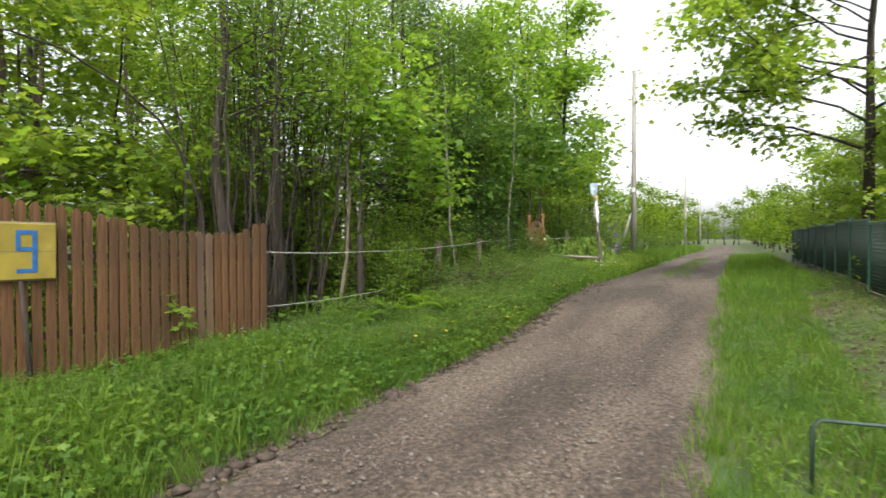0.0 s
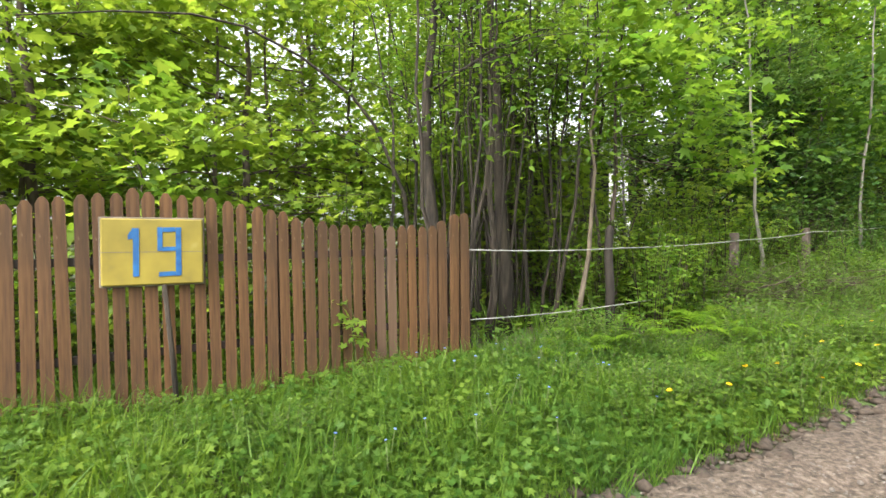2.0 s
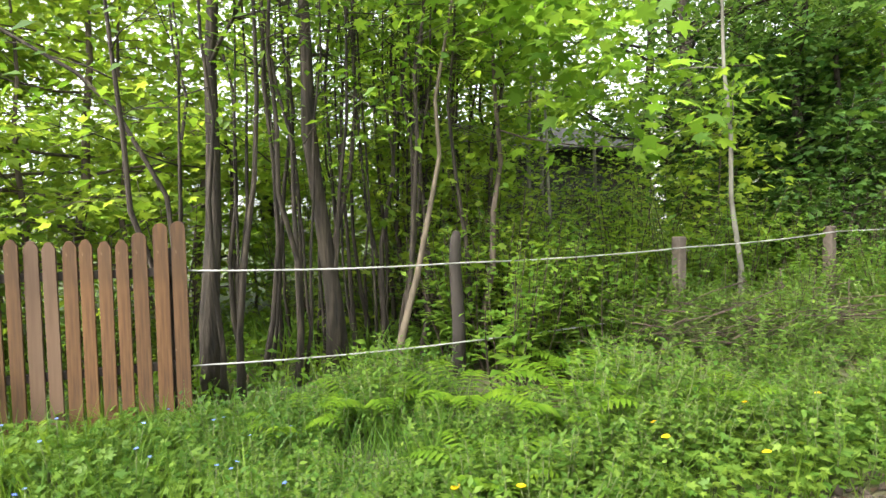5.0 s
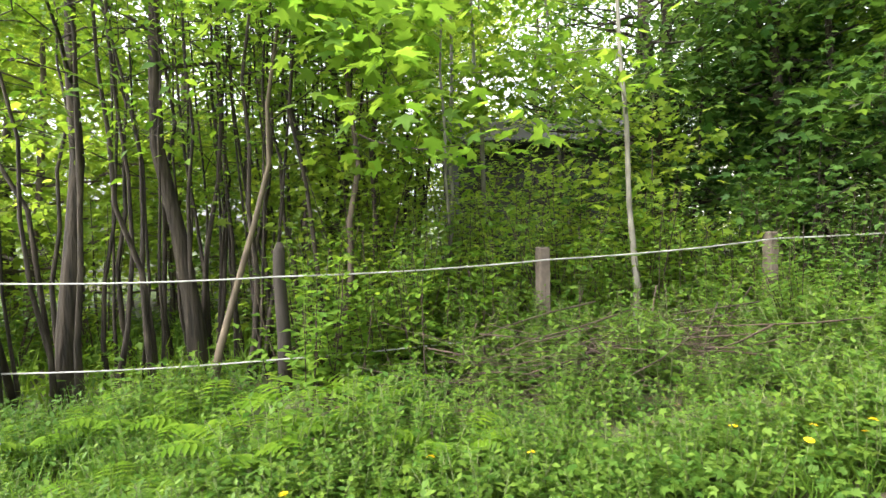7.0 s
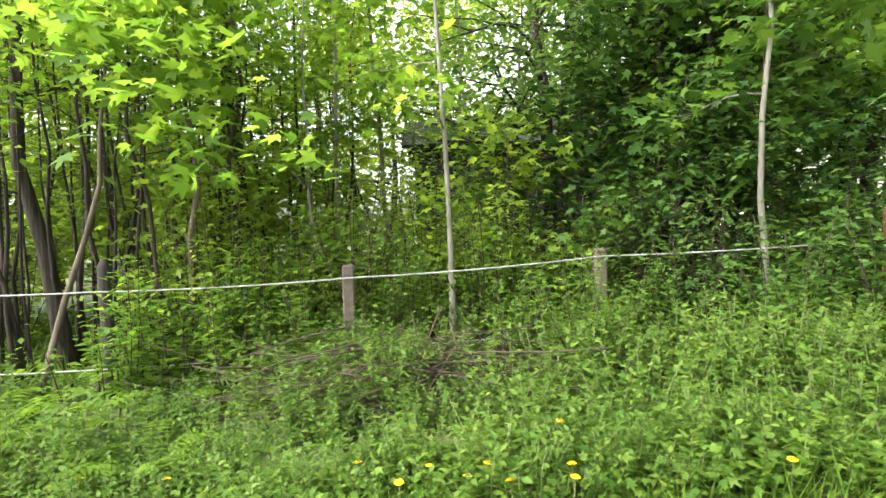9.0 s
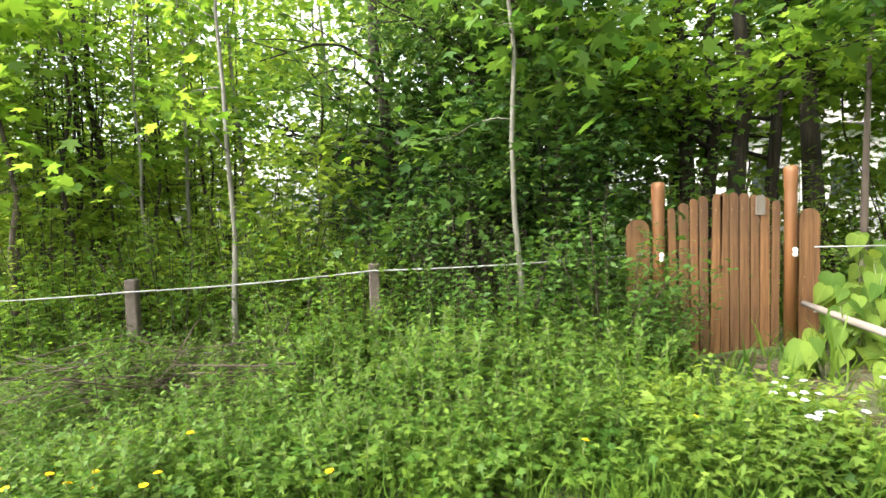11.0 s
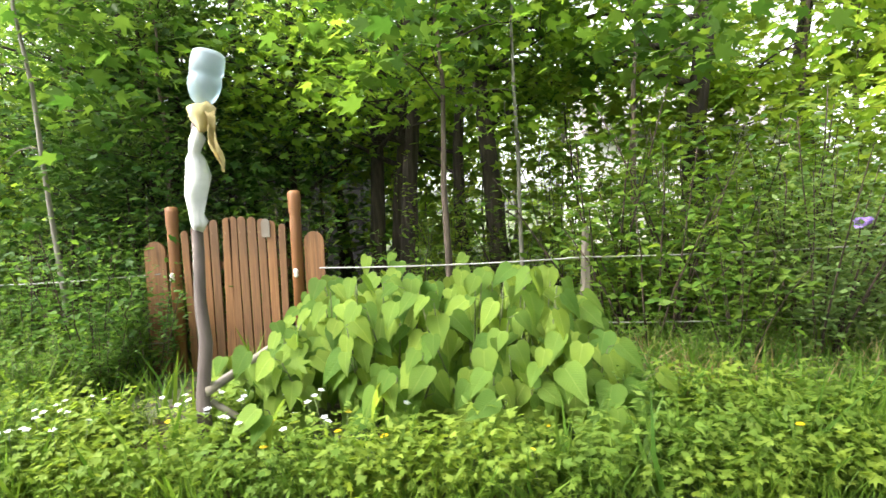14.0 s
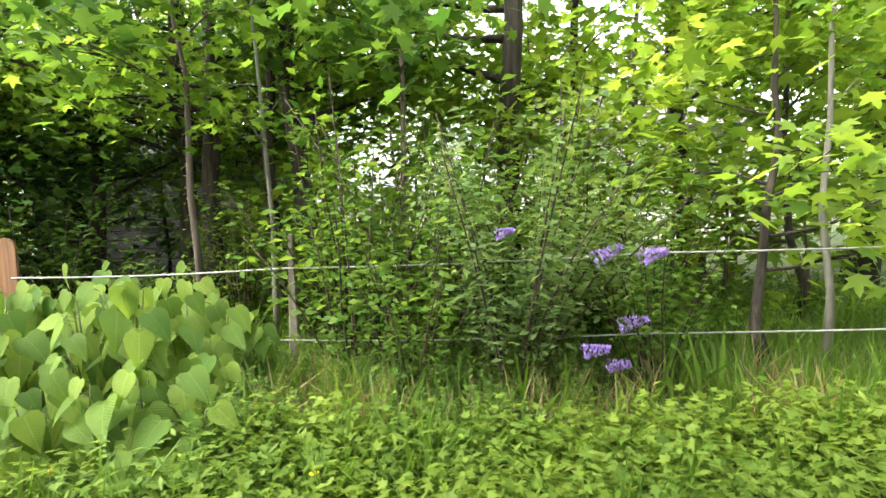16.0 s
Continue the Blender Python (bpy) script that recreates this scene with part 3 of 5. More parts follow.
# ---- trees ----
def limb_path(rng, start, az, length, rise, n=6):
    d = np.array([math.cos(az), math.sin(az), rise])
    d = d / np.linalg.norm(d)
    pts, p = [np.array(start, float)], np.array(start, float)
    for i in range(n - 1):
        d = d + rng.normal(0, 0.16, 3) + np.array([0, 0, -0.03])
        d = d / np.linalg.norm(d)
        p = p + d * length / (n - 1)
        pts.append(p)
    return np.array(pts)


def make_tree(name, label, m, height, r0, bark, leaf, shape, size, leaves, seed, first=0.3, spread=1.7, limbs=9, stems=1, splay=0.3, lean=(0, 0), puff=0.3, flat=0.6, rise=0.45, group="", category="tree", aim=None):
    """A tree: tapered trunk or several stems, limbs with twigs, and leaves in loose clumps round them."""
    rng = np.random.default_rng(seed)
    ob = thing(name, m, label, category, group)
    centres, weight = [], []
    for s in range(stems):
        az = rng.uniform(0, 6.28)
        out = splay * (rng.uniform(0.4, 1.2) if stems > 1 else 0)
        b = np.array([math.cos(az), math.sin(az), 0]) * (0.55 * out if stems > 1 else 0)
        h = height * (rng.uniform(0.75, 1.05) if stems > 1 else 1)
        rr = r0 * (rng.uniform(0.55, 1.1) if stems > 1 else 1)
        t = np.linspace(0, 1, 10)
        wob = np.cumsum(rng.normal(0, 0.022 * h ** 0.5, (10, 2)), 0)
        wob -= wob[0]
        pts = np.stack([b[0] + math.cos(az) * out * 0.55 * t + lean[0] * t + wob[:, 0], b[1] + math.sin(az) * out * 0.55 * t + lean[1] * t + wob[:, 1], h * t - 0.08], 1)
        rad = rr * (1 - 0.85 * t) * (1 + 0.5 * np.exp(-t * 16))
        so = Soup()
        so.tube(pts, rad, 9 if r0 > 0.05 else 7)
        child("trunk" if stems == 1 else "stem", so.mesh("trunk", bark, True), ob)
        for i in range(limbs):
            f = first + (0.96 - first) * (i + rng.uniform(0, 0.8)) / limbs
            start = np.array([np.interp(f, t, pts[:, c]) for c in range(3)])
            ang = rng.uniform(0, 6.28) if aim is None or i % 3 else aim + rng.normal(0, 0.3)
            L = spread * (1.1 - 0.65 * (f - first) / (1 - first)) * rng.uniform(0.65, 1.15)
            lp = limb_path(rng, start, ang, L, rise * rng.uniform(0.5, 1.4))
            lr = max(0.006, rr * 0.42 * (1.1 - f))
            so = Soup()
            so.tube(lp, lr * np.linspace(1, 0.25, 6), 4)
            for k in range(3):
                q = lp[rng.integers(2, 5)]
                tw = limb_path(rng, q, ang + rng.choice([-1, 1]) * rng.uniform(0.5, 1.1), L * 0.45, rng.uniform(-0.1, 0.5), 4)
                so.tube(tw[::3] if r0 < 0.035 else tw, lr * np.linspace(0.45, 0.15, 2 if r0 < 0.035 else 4), 3)
                centres += [tw[2], tw[3]]
            centres += [lp[3], lp[4], lp[5]]
            child("limb", so.mesh("limb", bark), ob)
        centres += [pts[-1], pts[-2]]
    centres = np.array(centres)
    k = leaves
    pick = rng.integers(0, len(centres), k)
    scale = np.array([puff, puff, puff * flat]) * rng.uniform(0.6, 1.3, (len(centres), 1))[pick]
    pos = centres[pick] + rng.normal(0, 1, (k, 3)) * scale
    pos[:, 2] = np.maximum(pos[:, 2], 0.15)
    along, normal = spray(rng, k)
    so = Soup()
    so.scatter(shape[0], shape[1], pos, along, normal, size * rng.uniform(0.55, 1.2, k))
    child("crown", so.mesh("crown", leaf), ob)
    return ob


def at(x, y, turn=0.0, size=1.0, tilt=0.0):
    return pose(x, y, gz(x, y), tilt, 0, turn) @ Matrix.Scale(size, 4)


# the thicket of thin dark stems past the end of the picket fence
G = "dark multi-stemmed trees behind the fence"
bird = make_tree("bird_cherry", "multi-stemmed dark bird cherry with thin crowded trunks", at(4.95, 5.95), 6.5, 0.028, M["bark_dark"], M["leaf_mid"], OVAL4, 0.1, 1800, 101, first=0.42, spread=1.3, limbs=4, stems=9, splay=0.85, group=G)
for x, y, a, s in ((6.05, 6.1, 80, 1.0), (5.6, 6.5, 30, 1.05), (6.7, 6.6, 150, 1.0), (7.3, 7.2, 200, 0.95), (8.0, 9.4, 20, 1.1)):
    copy_thing(bird, at(x, y, a, s))
old = make_tree("old_bird_cherry", "old dark bird cherry with a thick ridged trunk", at(4.88, 5.8), 7.0, 0.085, M["bark_dark"], M["leaf_mid"], OVAL4, 0.1, 1500, 121, first=0.42, spread=1.7, limbs=10, lean=(0.25, 0.1), group="old trunks at the fence end")
copy_thing(old, at(5.98, 6.05, 140, 1.0))
copy_thing(old, at(7.1, 7.6, 250, 0.9))
thin = make_tree("young_alder", "thin straight young tree with dark stem", at(5.5, 6.6), 6.0, 0.028, M["bark_dark"], M["leaf_mid"], OVAL4, 0.09, 800, 102, first=0.4, spread=0.9, limbs=8, group="thin young trees behind the fence")
rg = np.random.default_rng(5)
for i in range(15):
    copy_thing(thin, at(rg.uniform(4.6, 8.2), rg.uniform(5.6, 8.6), rg.uniform(0, 360), rg.uniform(0.75, 1.2), rg.normal(0, 2.5)))

# bright maples behind the fence
G = "bright green maples behind the fence"
maple = make_tree("maple", "bright yellow-green maple with layered leaves", at(1.2, 7.9), 6.5, 0.07, M["bark_brown"], M["leaf_bright"], MAPLE_SMALL, 0.155, 2700, 103, first=0.16, spread=2.3, limbs=16, puff=0.38, flat=0.45, rise=0.3, group=G)
for x, y, a, s in ((-0.8, 7.9, 70, 0.9), (3.1, 8.3, 150, 1.0), (-1.5, 9.5, 250, 1.2), (1.5, 10.5, 20, 1.25), (4.3, 10.2, 110, 1.1), (5.5, 12.5, 30, 1.3), (7.6, 12.0, 260, 1.25), (8.6, 14.2, 170, 1.3), (10.4, 15.6, 80, 1.35), (12.8, 15.9, 310, 1.3), (21.0, 7.8, 45, 0.9), (22.8, 9.0, 200, 1.0)):
    copy_thing(maple, at(x, y, a, s))

# slender pale trunks along the wire
pale = make_tree("young_maple", "slender young maple with a pale straight trunk", at(9.96, 5.05), 6.2, 0.03, M["bark_pale"], M["leaf_maple"], MAPLE_SMALL, 0.13, 620, 104, first=0.33, spread=0.8, limbs=8, puff=0.22, group="slender pale trunks along the wire")
for x, y, a, s, tl in ((9.25, 7.6, 40, 1.25, 0), (8.6, 7.2, 200, 1.15, 1), (8.45, 6.3, 300, 0.85, 2), (10.6, 8.2, 80, 1.2, -2), (17.0, 5.6, 10, 0.95, 4), (21.7, 4.9, 100, 1.0, 3)):
    copy_thing(pale, at(x, y, a, s, tl))
make_tree("young_maple", "slender young maple with a pale trunk and leaves darkened as in shade", at(12.62, 4.9), 6.2, 0.03, M["bark_pale"], M["leaf_shade"], MAPLE_SMALL, 0.13, 420, 134, first=0.35, spread=0.8, limbs=8, puff=0.22, group="slender pale trunks along the wire")
make_tree("leaning_tree", "pale bare trunk leaning to one side over the wire", at(6.3, 5.15), 4.6, 0.034, M["bark_lean"], M["leaf_maple"], MAPLE_SMALL, 0.13, 350, 105, first=0.6, spread=0.9, limbs=5, lean=(0.95, 0.15), category="tree")

# dense dark trees
G = "dense dark trees"
darkt = make_tree("dark_alder", "tall dense dark green alder", at(12.0, 7.7), 9.0, 0.11, M["bark_dark"], M["leaf_dark"], PAIR, 0.11, 5600, 106, first=0.14, spread=2.2, limbs=20, puff=0.36, flat=0.7, group=G)
for x, y, a, s in ((13.3, 8.0, 40, 0.95), (11.2, 6.9, 300, 0.9), (13.9, 7.4, 200, 0.85), (12.7, 6.7, 170, 0.8), (12.2, 6.3, 210, 0.75), (11.9, 9.0, 130, 1.0), (12.9, 6.1, 30, 0.6), (14.3, 9.4, 100, 1.05), (15.0, 11.5, 30, 1.1), (5.6, 12.5, 60, 1.0), (0.0, 13.0, 140, 1.0)):
    copy_thing(darkt, at(x, y, a, s))

# tall maples behind the gate
G = "tall maples behind the gate"
tall = make_tree("tall_maple", "tall maple with a straight dark trunk and high crown", at(15.55, 7.15), 8.5, 0.125, M["bark_dark"], M["leaf_maple"], MAPLE_SMALL, 0.15, 2700, 107, first=0.24, spread=2.3, limbs=15, puff=0.38, flat=0.45, rise=0.25, group=G)
for x, y, a, s in ((15.12, 7.2, 100, 0.95), (15.35, 7.45, 20, 0.9), (16.4, 7.5, 290, 0.8), (17.0, 7.2, 220, 1.1), (19.3, 7.3, 330, 1.25), (20.4, 9.0, 60, 0.95), (16.4, 10.0, 160, 1.1), (24.5, 8.7, 40, 1.4), (22.6, 9.6, 200, 1.3)):
    copy_thing(tall, at(x, y, a, s))

# maples whose big-leaved boughs hang over the verge
bough = make_tree("verge_maple", "young maple with large bright leaves hanging over the verge", at(7.35, 5.75), 4.6, 0.04, M["bark_brown"], M["leaf_maple"], MAPLE, 0.16, 1000, 112, first=0.5, spread=1.4, limbs=11, puff=0.3, flat=0.5, rise=0.2, aim=-1.57, group="maples hanging over the verge")
gate_bough = make_tree("verge_maple", "maple with large leaves hanging near the gate, green darkened as in shade", at(13.1, 5.9), 4.5, 0.04, M["bark_brown"], M["leaf_shade"], MAPLE, 0.165, 760, 122, first=0.5, spread=1.5, limbs=9, puff=0.3, flat=0.5, rise=0.2, aim=-1.57, group="maples hanging over the verge")
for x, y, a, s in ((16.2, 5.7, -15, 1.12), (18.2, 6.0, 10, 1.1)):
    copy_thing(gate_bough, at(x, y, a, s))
low = make_tree("low_maple", "maple with large yellow-green leaves down to the grass", at(21.25, 4.85), 4.2, 0.045, M["bark_dark"], M["leaf_bright"], MAPLE, 0.165, 1150, 113, first=0.2, spread=1.05, limbs=14, puff=0.28, flat=0.6, rise=0.2)
copy_thing(low, at(22.3, 6.4, 140, 1.1))

# saplings that close the lower storey
G = "maple saplings under the trees"
sap = make_tree("maple_sapling", "bushy maple sapling with light green leaves", at(2.0, 6.9), 3.0, 0.02, M["bark_brown"], M["leaf_maple"], MAPLE_SMALL, 0.155, 640, 114, first=0.08, spread=1.1, limbs=12, puff=0.26, flat=0.5, rise=0.3, group=G)
sap2 = make_tree("maple_sapling", "bushy maple sapling with bright yellow-green leaves", at(0.4, 7.2), 3.4, 0.022, M["bark_brown"], M["leaf_bright"], MAPLE_SMALL, 0.155, 720, 115, first=0.1, spread=1.2, limbs=12, puff=0.28, flat=0.5, rise=0.3, group=G)
for x, y, a, s in ((7.4, 6.3, 30, 0.75), (10.5, 6.0, 80, 0.75), (6.9, 6.9, 200, 0.8)):
    copy_thing(sap2, at(x, y, a, s))
rg = np.random.default_rng(44)
for i in range(38):
    x = -3 + 26.5 * ((i * 0.618034) % 1)
    y = 6.4 + 5.5 * ((i * 0.381966 + 0.13) % 1)
    if x < 4.3:
        y += 0.7
    if 4.3 < x < 7.2 and y < 7.6:
        y += 1.6
    if 8.6 < x < 11.4 and y > 6.6:
        continue
    if 11.2 < x < 14.8 and y < 10:
        continue
    copy_thing(sap if (9.5 < x < 17.5) != (i % 4 == 0) else sap2, at(x, y, rg.uniform(0, 360), rg.uniform(0.75, 1.35)))

for i in range(2):
    copy_thing(sap if i % 3 else sap2, at(15.2 + 1.1 * i, 8.8 + 4.0 * ((i * 0.382) % 1), rg.uniform(0, 360), rg.uniform(1.1, 1.6)))
for i in range(9):
    copy_thing(sap2, at(11.5 + 1.7 * i, -4.4 - 1.3 * ((i * 0.382) % 1), rg.uniform(0, 360), rg.uniform(1.0, 1.5)))

dense = make_tree("leafy_maple", "dense yellow-green maple with leaves in layers to the ground", at(1.0, 7.75), 4.8, 0.045, M["bark_brown"], M["leaf_bright"], MAPLE_SMALL, 0.125, 2600, 116, first=0.14, spread=1.7, limbs=20, puff=0.3, flat=0.4, rise=0.3, group="bright green maples behind the fence")
for x, y, a, s in ((-1.0, 7.9, 70, 1.0), (2.8, 7.8, 160, 1.0), (0.1, 8.7, 250, 1.15), (3.7, 8.4, 320, 1.1), (8.2, 8.8, 100, 0.95)):
    copy_thing(dense, at(x, y, a, s))
deep = make_tree("maple_thicket", "dark green leafy maple thicket, darkened further as in shade", at(11.4, 6.6), 3.4, 0.03, M["bark_dark"], M["leaf_deep"], MAPLE_SMALL, 0.13, 1300, 117, first=0.06, spread=1.2, limbs=16, puff=0.28, flat=0.6, rise=0.4, group="dark thicket beside the gate")
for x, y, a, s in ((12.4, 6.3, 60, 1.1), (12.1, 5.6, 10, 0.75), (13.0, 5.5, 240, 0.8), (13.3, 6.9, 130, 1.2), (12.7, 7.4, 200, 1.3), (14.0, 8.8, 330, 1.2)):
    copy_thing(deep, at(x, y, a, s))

# distant trees
G = "trees further back"
backt = make_tree("back_tree", "tree further back with a loose green crown", at(3, 17), 9.5, 0.12, M["bark_dark"], M["leaf_far"], PAIR, 0.24, 2500, 108, first=0.1, spread=3.0, limbs=11, puff=0.6, group=G)
rg = np.random.default_rng(9)
for i in range(30):
    x = -14 + i * 1.75 + rg.uniform(-0.8, 0.8)
    y = rg.uniform(15.0, 26.0)
    if 2 < x < 9 and i % 3:
        continue
    if 17 < x < 29 and y < 22:
        y += 7
    copy_thing(backt, at(x, y, rg.uniform(0, 360), rg.uniform(0.7, 1.1)))
fart = make_tree("far_tree", "small distant tree beside the lane", at(33, 7.5), 8.0, 0.1, M["bark_dark"], M["leaf_far"], PAIR, 0.52, 800, 118, first=0.06, spread=2.6, limbs=6, puff=0.6, group="distant trees along the lane")
for i in range(56):
    s = 1 if i % 2 else -1
    copy_thing(fart, at(30 + i * 1.4, (5.0 if s > 0 else -1.6) + s * rg.uniform(0.5, 3.5), rg.uniform(0, 360), rg.uniform(0.3, 0.75)))
for i in range(14):
    y = -15 + 2.4 * i
    copy_thing(fart, at(100 + rg.uniform(-8, 4) if abs(y - 1.2) > 2.4 else 113, y, rg.uniform(0, 360), rg.uniform(0.55, 0.95)))
for i in range(16):
    copy_thing(fart, at(112 + rg.uniform(-6, 20), -26 + i * 3.4 + rg.uniform(-1, 1), rg.uniform(0, 360), rg.uniform(0.7, 1.25)))
for i in range(6):
    copy_thing(backt, at(27.5 + i * 2.3, 11.5 + rg.uniform(-0.6, 3.0), rg.uniform(0, 360), rg.uniform(0.55, 0.85)))
for i in range(9):
    copy_thing(backt, at(-12 + i * 6, -9 - rg.uniform(0, 4), rg.uniform(0, 360), rg.uniform(0.7, 0.9)))

# the tree that overhangs the lane
make_tree("roadside_maple", "roadside maple whose branches overhang the lane", at(16.8, -3.1), 11.0, 0.15, M["bark_dark"], M["leaf_bright"], MAPLE_SMALL, 0.2, 14000, 109, first=0.27, spread=4.2, limbs=28, puff=0.42, flat=0.5, rise=0.45, aim=1.9)
for x, y, a, s in ((13.0, -4.2, 30, 0.75), (16.5, -4.4, 130, 0.7), (20.0, -4.6, 230, 0.7), (24.0, -4.2, 10, 0.7), (29.0, -4.2, 120, 0.7)):
    copy_thing(tall, at(x, y, a, s))

great = make_tree("lofty_maple", "lofty dense maple standing beside the lane", at(26.0, 7.2), 12.5, 0.16, M["bark_dark"], M["leaf_maple"], MAPLE_SMALL, 0.24, 7000, 119, first=0.12, spread=3.0, limbs=26, puff=0.55, flat=0.6, rise=0.35, group="lofty maples beside the lane")
copy_thing(great, at(28.5, 9.0, 250, 0.8))
for x, y, a, s in ((12.0, -4.0, 20, 0.8), (15.5, -4.0, 200, 0.9), (18.5, -3.8, 100, 0.95), (21.5, -3.8, 310, 0.95), (24.5, -3.7, 60, 1.0), (28.0, -3.7, 150, 1.0)):
    copy_thing(dense, at(x, y, a, s))


# ---- shrubs ----
def make_shrub(name, label, m, height, stems, leaf, shape, size, per_stem, seed, splay=0.5, group="", stem_mat=None, bare=0.25):
    rng = np.random.default_rng(seed)
    ob = thing(name, m, label, "shrub", group)
    st, lf = Soup(), Soup()
    single = height > 0.8
    for s in range(stems):
        az = rng.uniform(0, 6.28)
        h = height * rng.uniform(0.6, 1.1)
        o = splay * rng.uniform(0.15, 1)
        t = np.linspace(0, 1, 5)
        pts = np.stack([math.cos(az) * (0.1 + o * t ** 1.4), math.sin(az) * (0.1 + o * t ** 1.4), h * t - 0.03], 1) + np.cumsum(rng.normal(0, 0.015, (5, 3)), 0)
        one = Soup() if single else st
        one.tube(pts, 0.008 * height ** 0.5 * np.linspace(1, 0.3, 5), 4)
        if single:
            child("stem", one.mesh("stem", stem_mat or M["stem"]), ob)
        f = rng.uniform(bare, 1.0, per_stem)
        pos = np.stack([np.interp(f, t, pts[:, c]) for c in range(3)], 1) + rng.normal(0, 0.07 * height ** 0.5, (per_stem, 3))
        pos[:, 2] = np.maximum(pos[:, 2], 0.03)
        al, no = spray(rng, per_stem, 0.5, -0.15)
        lf.scatter(shape[0], shape[1], pos, al, no, size * rng.uniform(0.6, 1.2, per_stem))
    if not single:
        tagged(child("stalk", st.mesh("stalk", stem_mat or M["stem"]), ob), kind="stuff")
    tagged(child("foliage", lf.mesh("foliage", leaf), ob), kind="stuff")
    return ob


def make_shoots(name, label, m, height, stems, leaf, shape, size, step, seed, radius, group, stem_mat=None):
    """A clump of upright shoots with leaves in crossed pairs up each stem."""
    rng = np.random.default_rng(seed)
    ob = thing(name, m, label, "weed" if height < 0.8 else "shrub", group)
    st, lf = Soup(), Soup()
    for s in range(stems):
        az = rng.uniform(0, 6.28)
        o = radius * rng.random() ** 0.6
        h = height * rng.uniform(0.7, 1.1) * (1 - 0.35 * o / radius)
        b = np.array([math.cos(az) * o, math.sin(az) * o, -0.02])
        d = np.array([math.cos(az) * o * 0.7 + rng.normal(0, 0.05), math.sin(az) * o * 0.7 + rng.normal(0, 0.05), h])
        t = np.linspace(0, 1, 4)
        pts = b + d * t[:, None] + np.stack([0.03 * np.sin(t * 3 + az), 0.03 * np.cos(t * 3 + az), 0 * t], 1)
        one = Soup() if height > 0.8 else st
        one.tube(pts, 0.007 * height ** 0.5 * np.linspace(1, 0.3, 4), 4)
        if height > 0.8:
            child("stem", one.mesh("stem", stem_mat or M["stem"]), ob)
        k = int(h * 0.88 / step)
        f = np.repeat(np.linspace(0.22, 1.0, k), 2)
        a = np.repeat(np.arange(k) * 1.57 + rng.uniform(0, 6.28), 2) + np.tile([0, 3.14], k) + rng.normal(0, 0.3, 2 * k)
        pos = np.stack([np.interp(f, t, pts[:, c]) for c in range(3)], 1) + rng.normal(0, 0.012 if height <= 0.8 else 0.07, (2 * k, 3))
        al = np.stack([np.cos(a), np.sin(a), 0.05 + 0.5 * f ** 3 + rng.normal(0, 0.22, 2 * k)], 1)
        no = np.stack([-0.5 * np.cos(a) * f + rng.normal(0, 0.25, 2 * k), -0.5 * np.sin(a) * f + rng.normal(0, 0.25, 2 * k), np.ones(2 * k)], 1)
        lf.scatter(shape[0], shape[1], pos, al, no, size * (1.15 - 0.5 * f) * rng.uniform(0.75, 1.2, 2 * k))
    if height <= 0.8:
        tagged(child("stalk", st.mesh("stalk", stem_mat or M["stem"]), ob), kind="stuff")
    tagged(child("foliage", lf.mesh("foliage", leaf), ob), kind="stuff")
    return ob


G = "leafy weeds along the fence"
weed = make_shoots("leafy_weed", "clump of upright leafy shoots with bright green leaves", at(6.2, 4.4), 0.58, 24, M["leaf_herb"], OVAL4, 0.085, 0.038, 201, 0.27, G)
weed2 = make_shoots("bushy_weed", "bushy clump of shoots with small fresh green leaves", at(7.0, 3.3), 0.48, 26, M["leaf_herb"], OVAL4, 0.072, 0.032, 202, 0.27, G)
weed3 = make_shoots("dark_weed", "clump of shoots with broad dark green leaves", at(5.6, 4.3), 0.45, 20, M["leaf_shade"], OVAL4, 0.075, 0.036, 205, 0.26, G)
rg = np.random.default_rng(12)
for i in range(62):
    x = 5.2 + 8.6 * (i + rg.uniform(0.1, 0.9)) / 62
    y = rg.uniform(2.88, 3.4)
    copy_thing(weed if rg.random() < 0.5 else weed2, at(x, y, rg.uniform(0, 360), rg.uniform(0.65, 0.95)))
for i in range(100):
    x = 5.2 + 8.3 * ((i * 0.618034 + 0.3) % 1)
    y = 3.6 + 1.4 * ((i * 0.754878) % 1)
    if 8.2 < x < 10.7 and 3.5 < y < 4.75:
        continue
    if noise.noise((x * 1.1, y * 1.3, 3.0)) < (0.12 if x < 9.0 and y < 4.6 else -0.25):
        continue
    size = rg.uniform(0.8, 1.25) * (0.8 if x < 7.6 else 1.0)
    copy_thing((weed, weed2, weed3)[int(rg.integers(0, 3))] if x < 8.5 else (weed if rg.random() < 0.6 else weed2), at(x, y, rg.uniform(0, 360), size))
for x, y, a, s in ((5.15, 4.6, 10, 1.0), (5.5, 4.35, 100, 0.9), (5.0, 4.3, 200, 0.8), (5.9, 4.5, 300, 1.0), (4.6, 4.5, 50, 0.7), (6.35, 4.0, 20, 0.8)):
    copy_thing(weed3, at(x, y, a, s))
for x, y, a, s in ((9.3, 4.5, 10, 1.15), (9.7, 4.85, 130, 0.9), (10.75, 4.1, 20, 1.35), (11.1, 4.35, 80, 1.3), (10.4, 3.85, 200, 1.0), (8.1, 4.5, 40, 0.9)):
    copy_thing(weed2, at(x, y, a, s))
for x, y, a, s in ((9.0, 4.02, 10, 0.95), (9.45, 4.1, 80, 1.05), (10.15, 4.2, 160, 1.0), (8.7, 4.3, 240, 1.0), (9.15, 4.62, 300, 1.1), (9.75, 4.5, 20, 0.8)):
    copy_thing(weed if x < 9.5 else weed2, at(x, y, a, s))
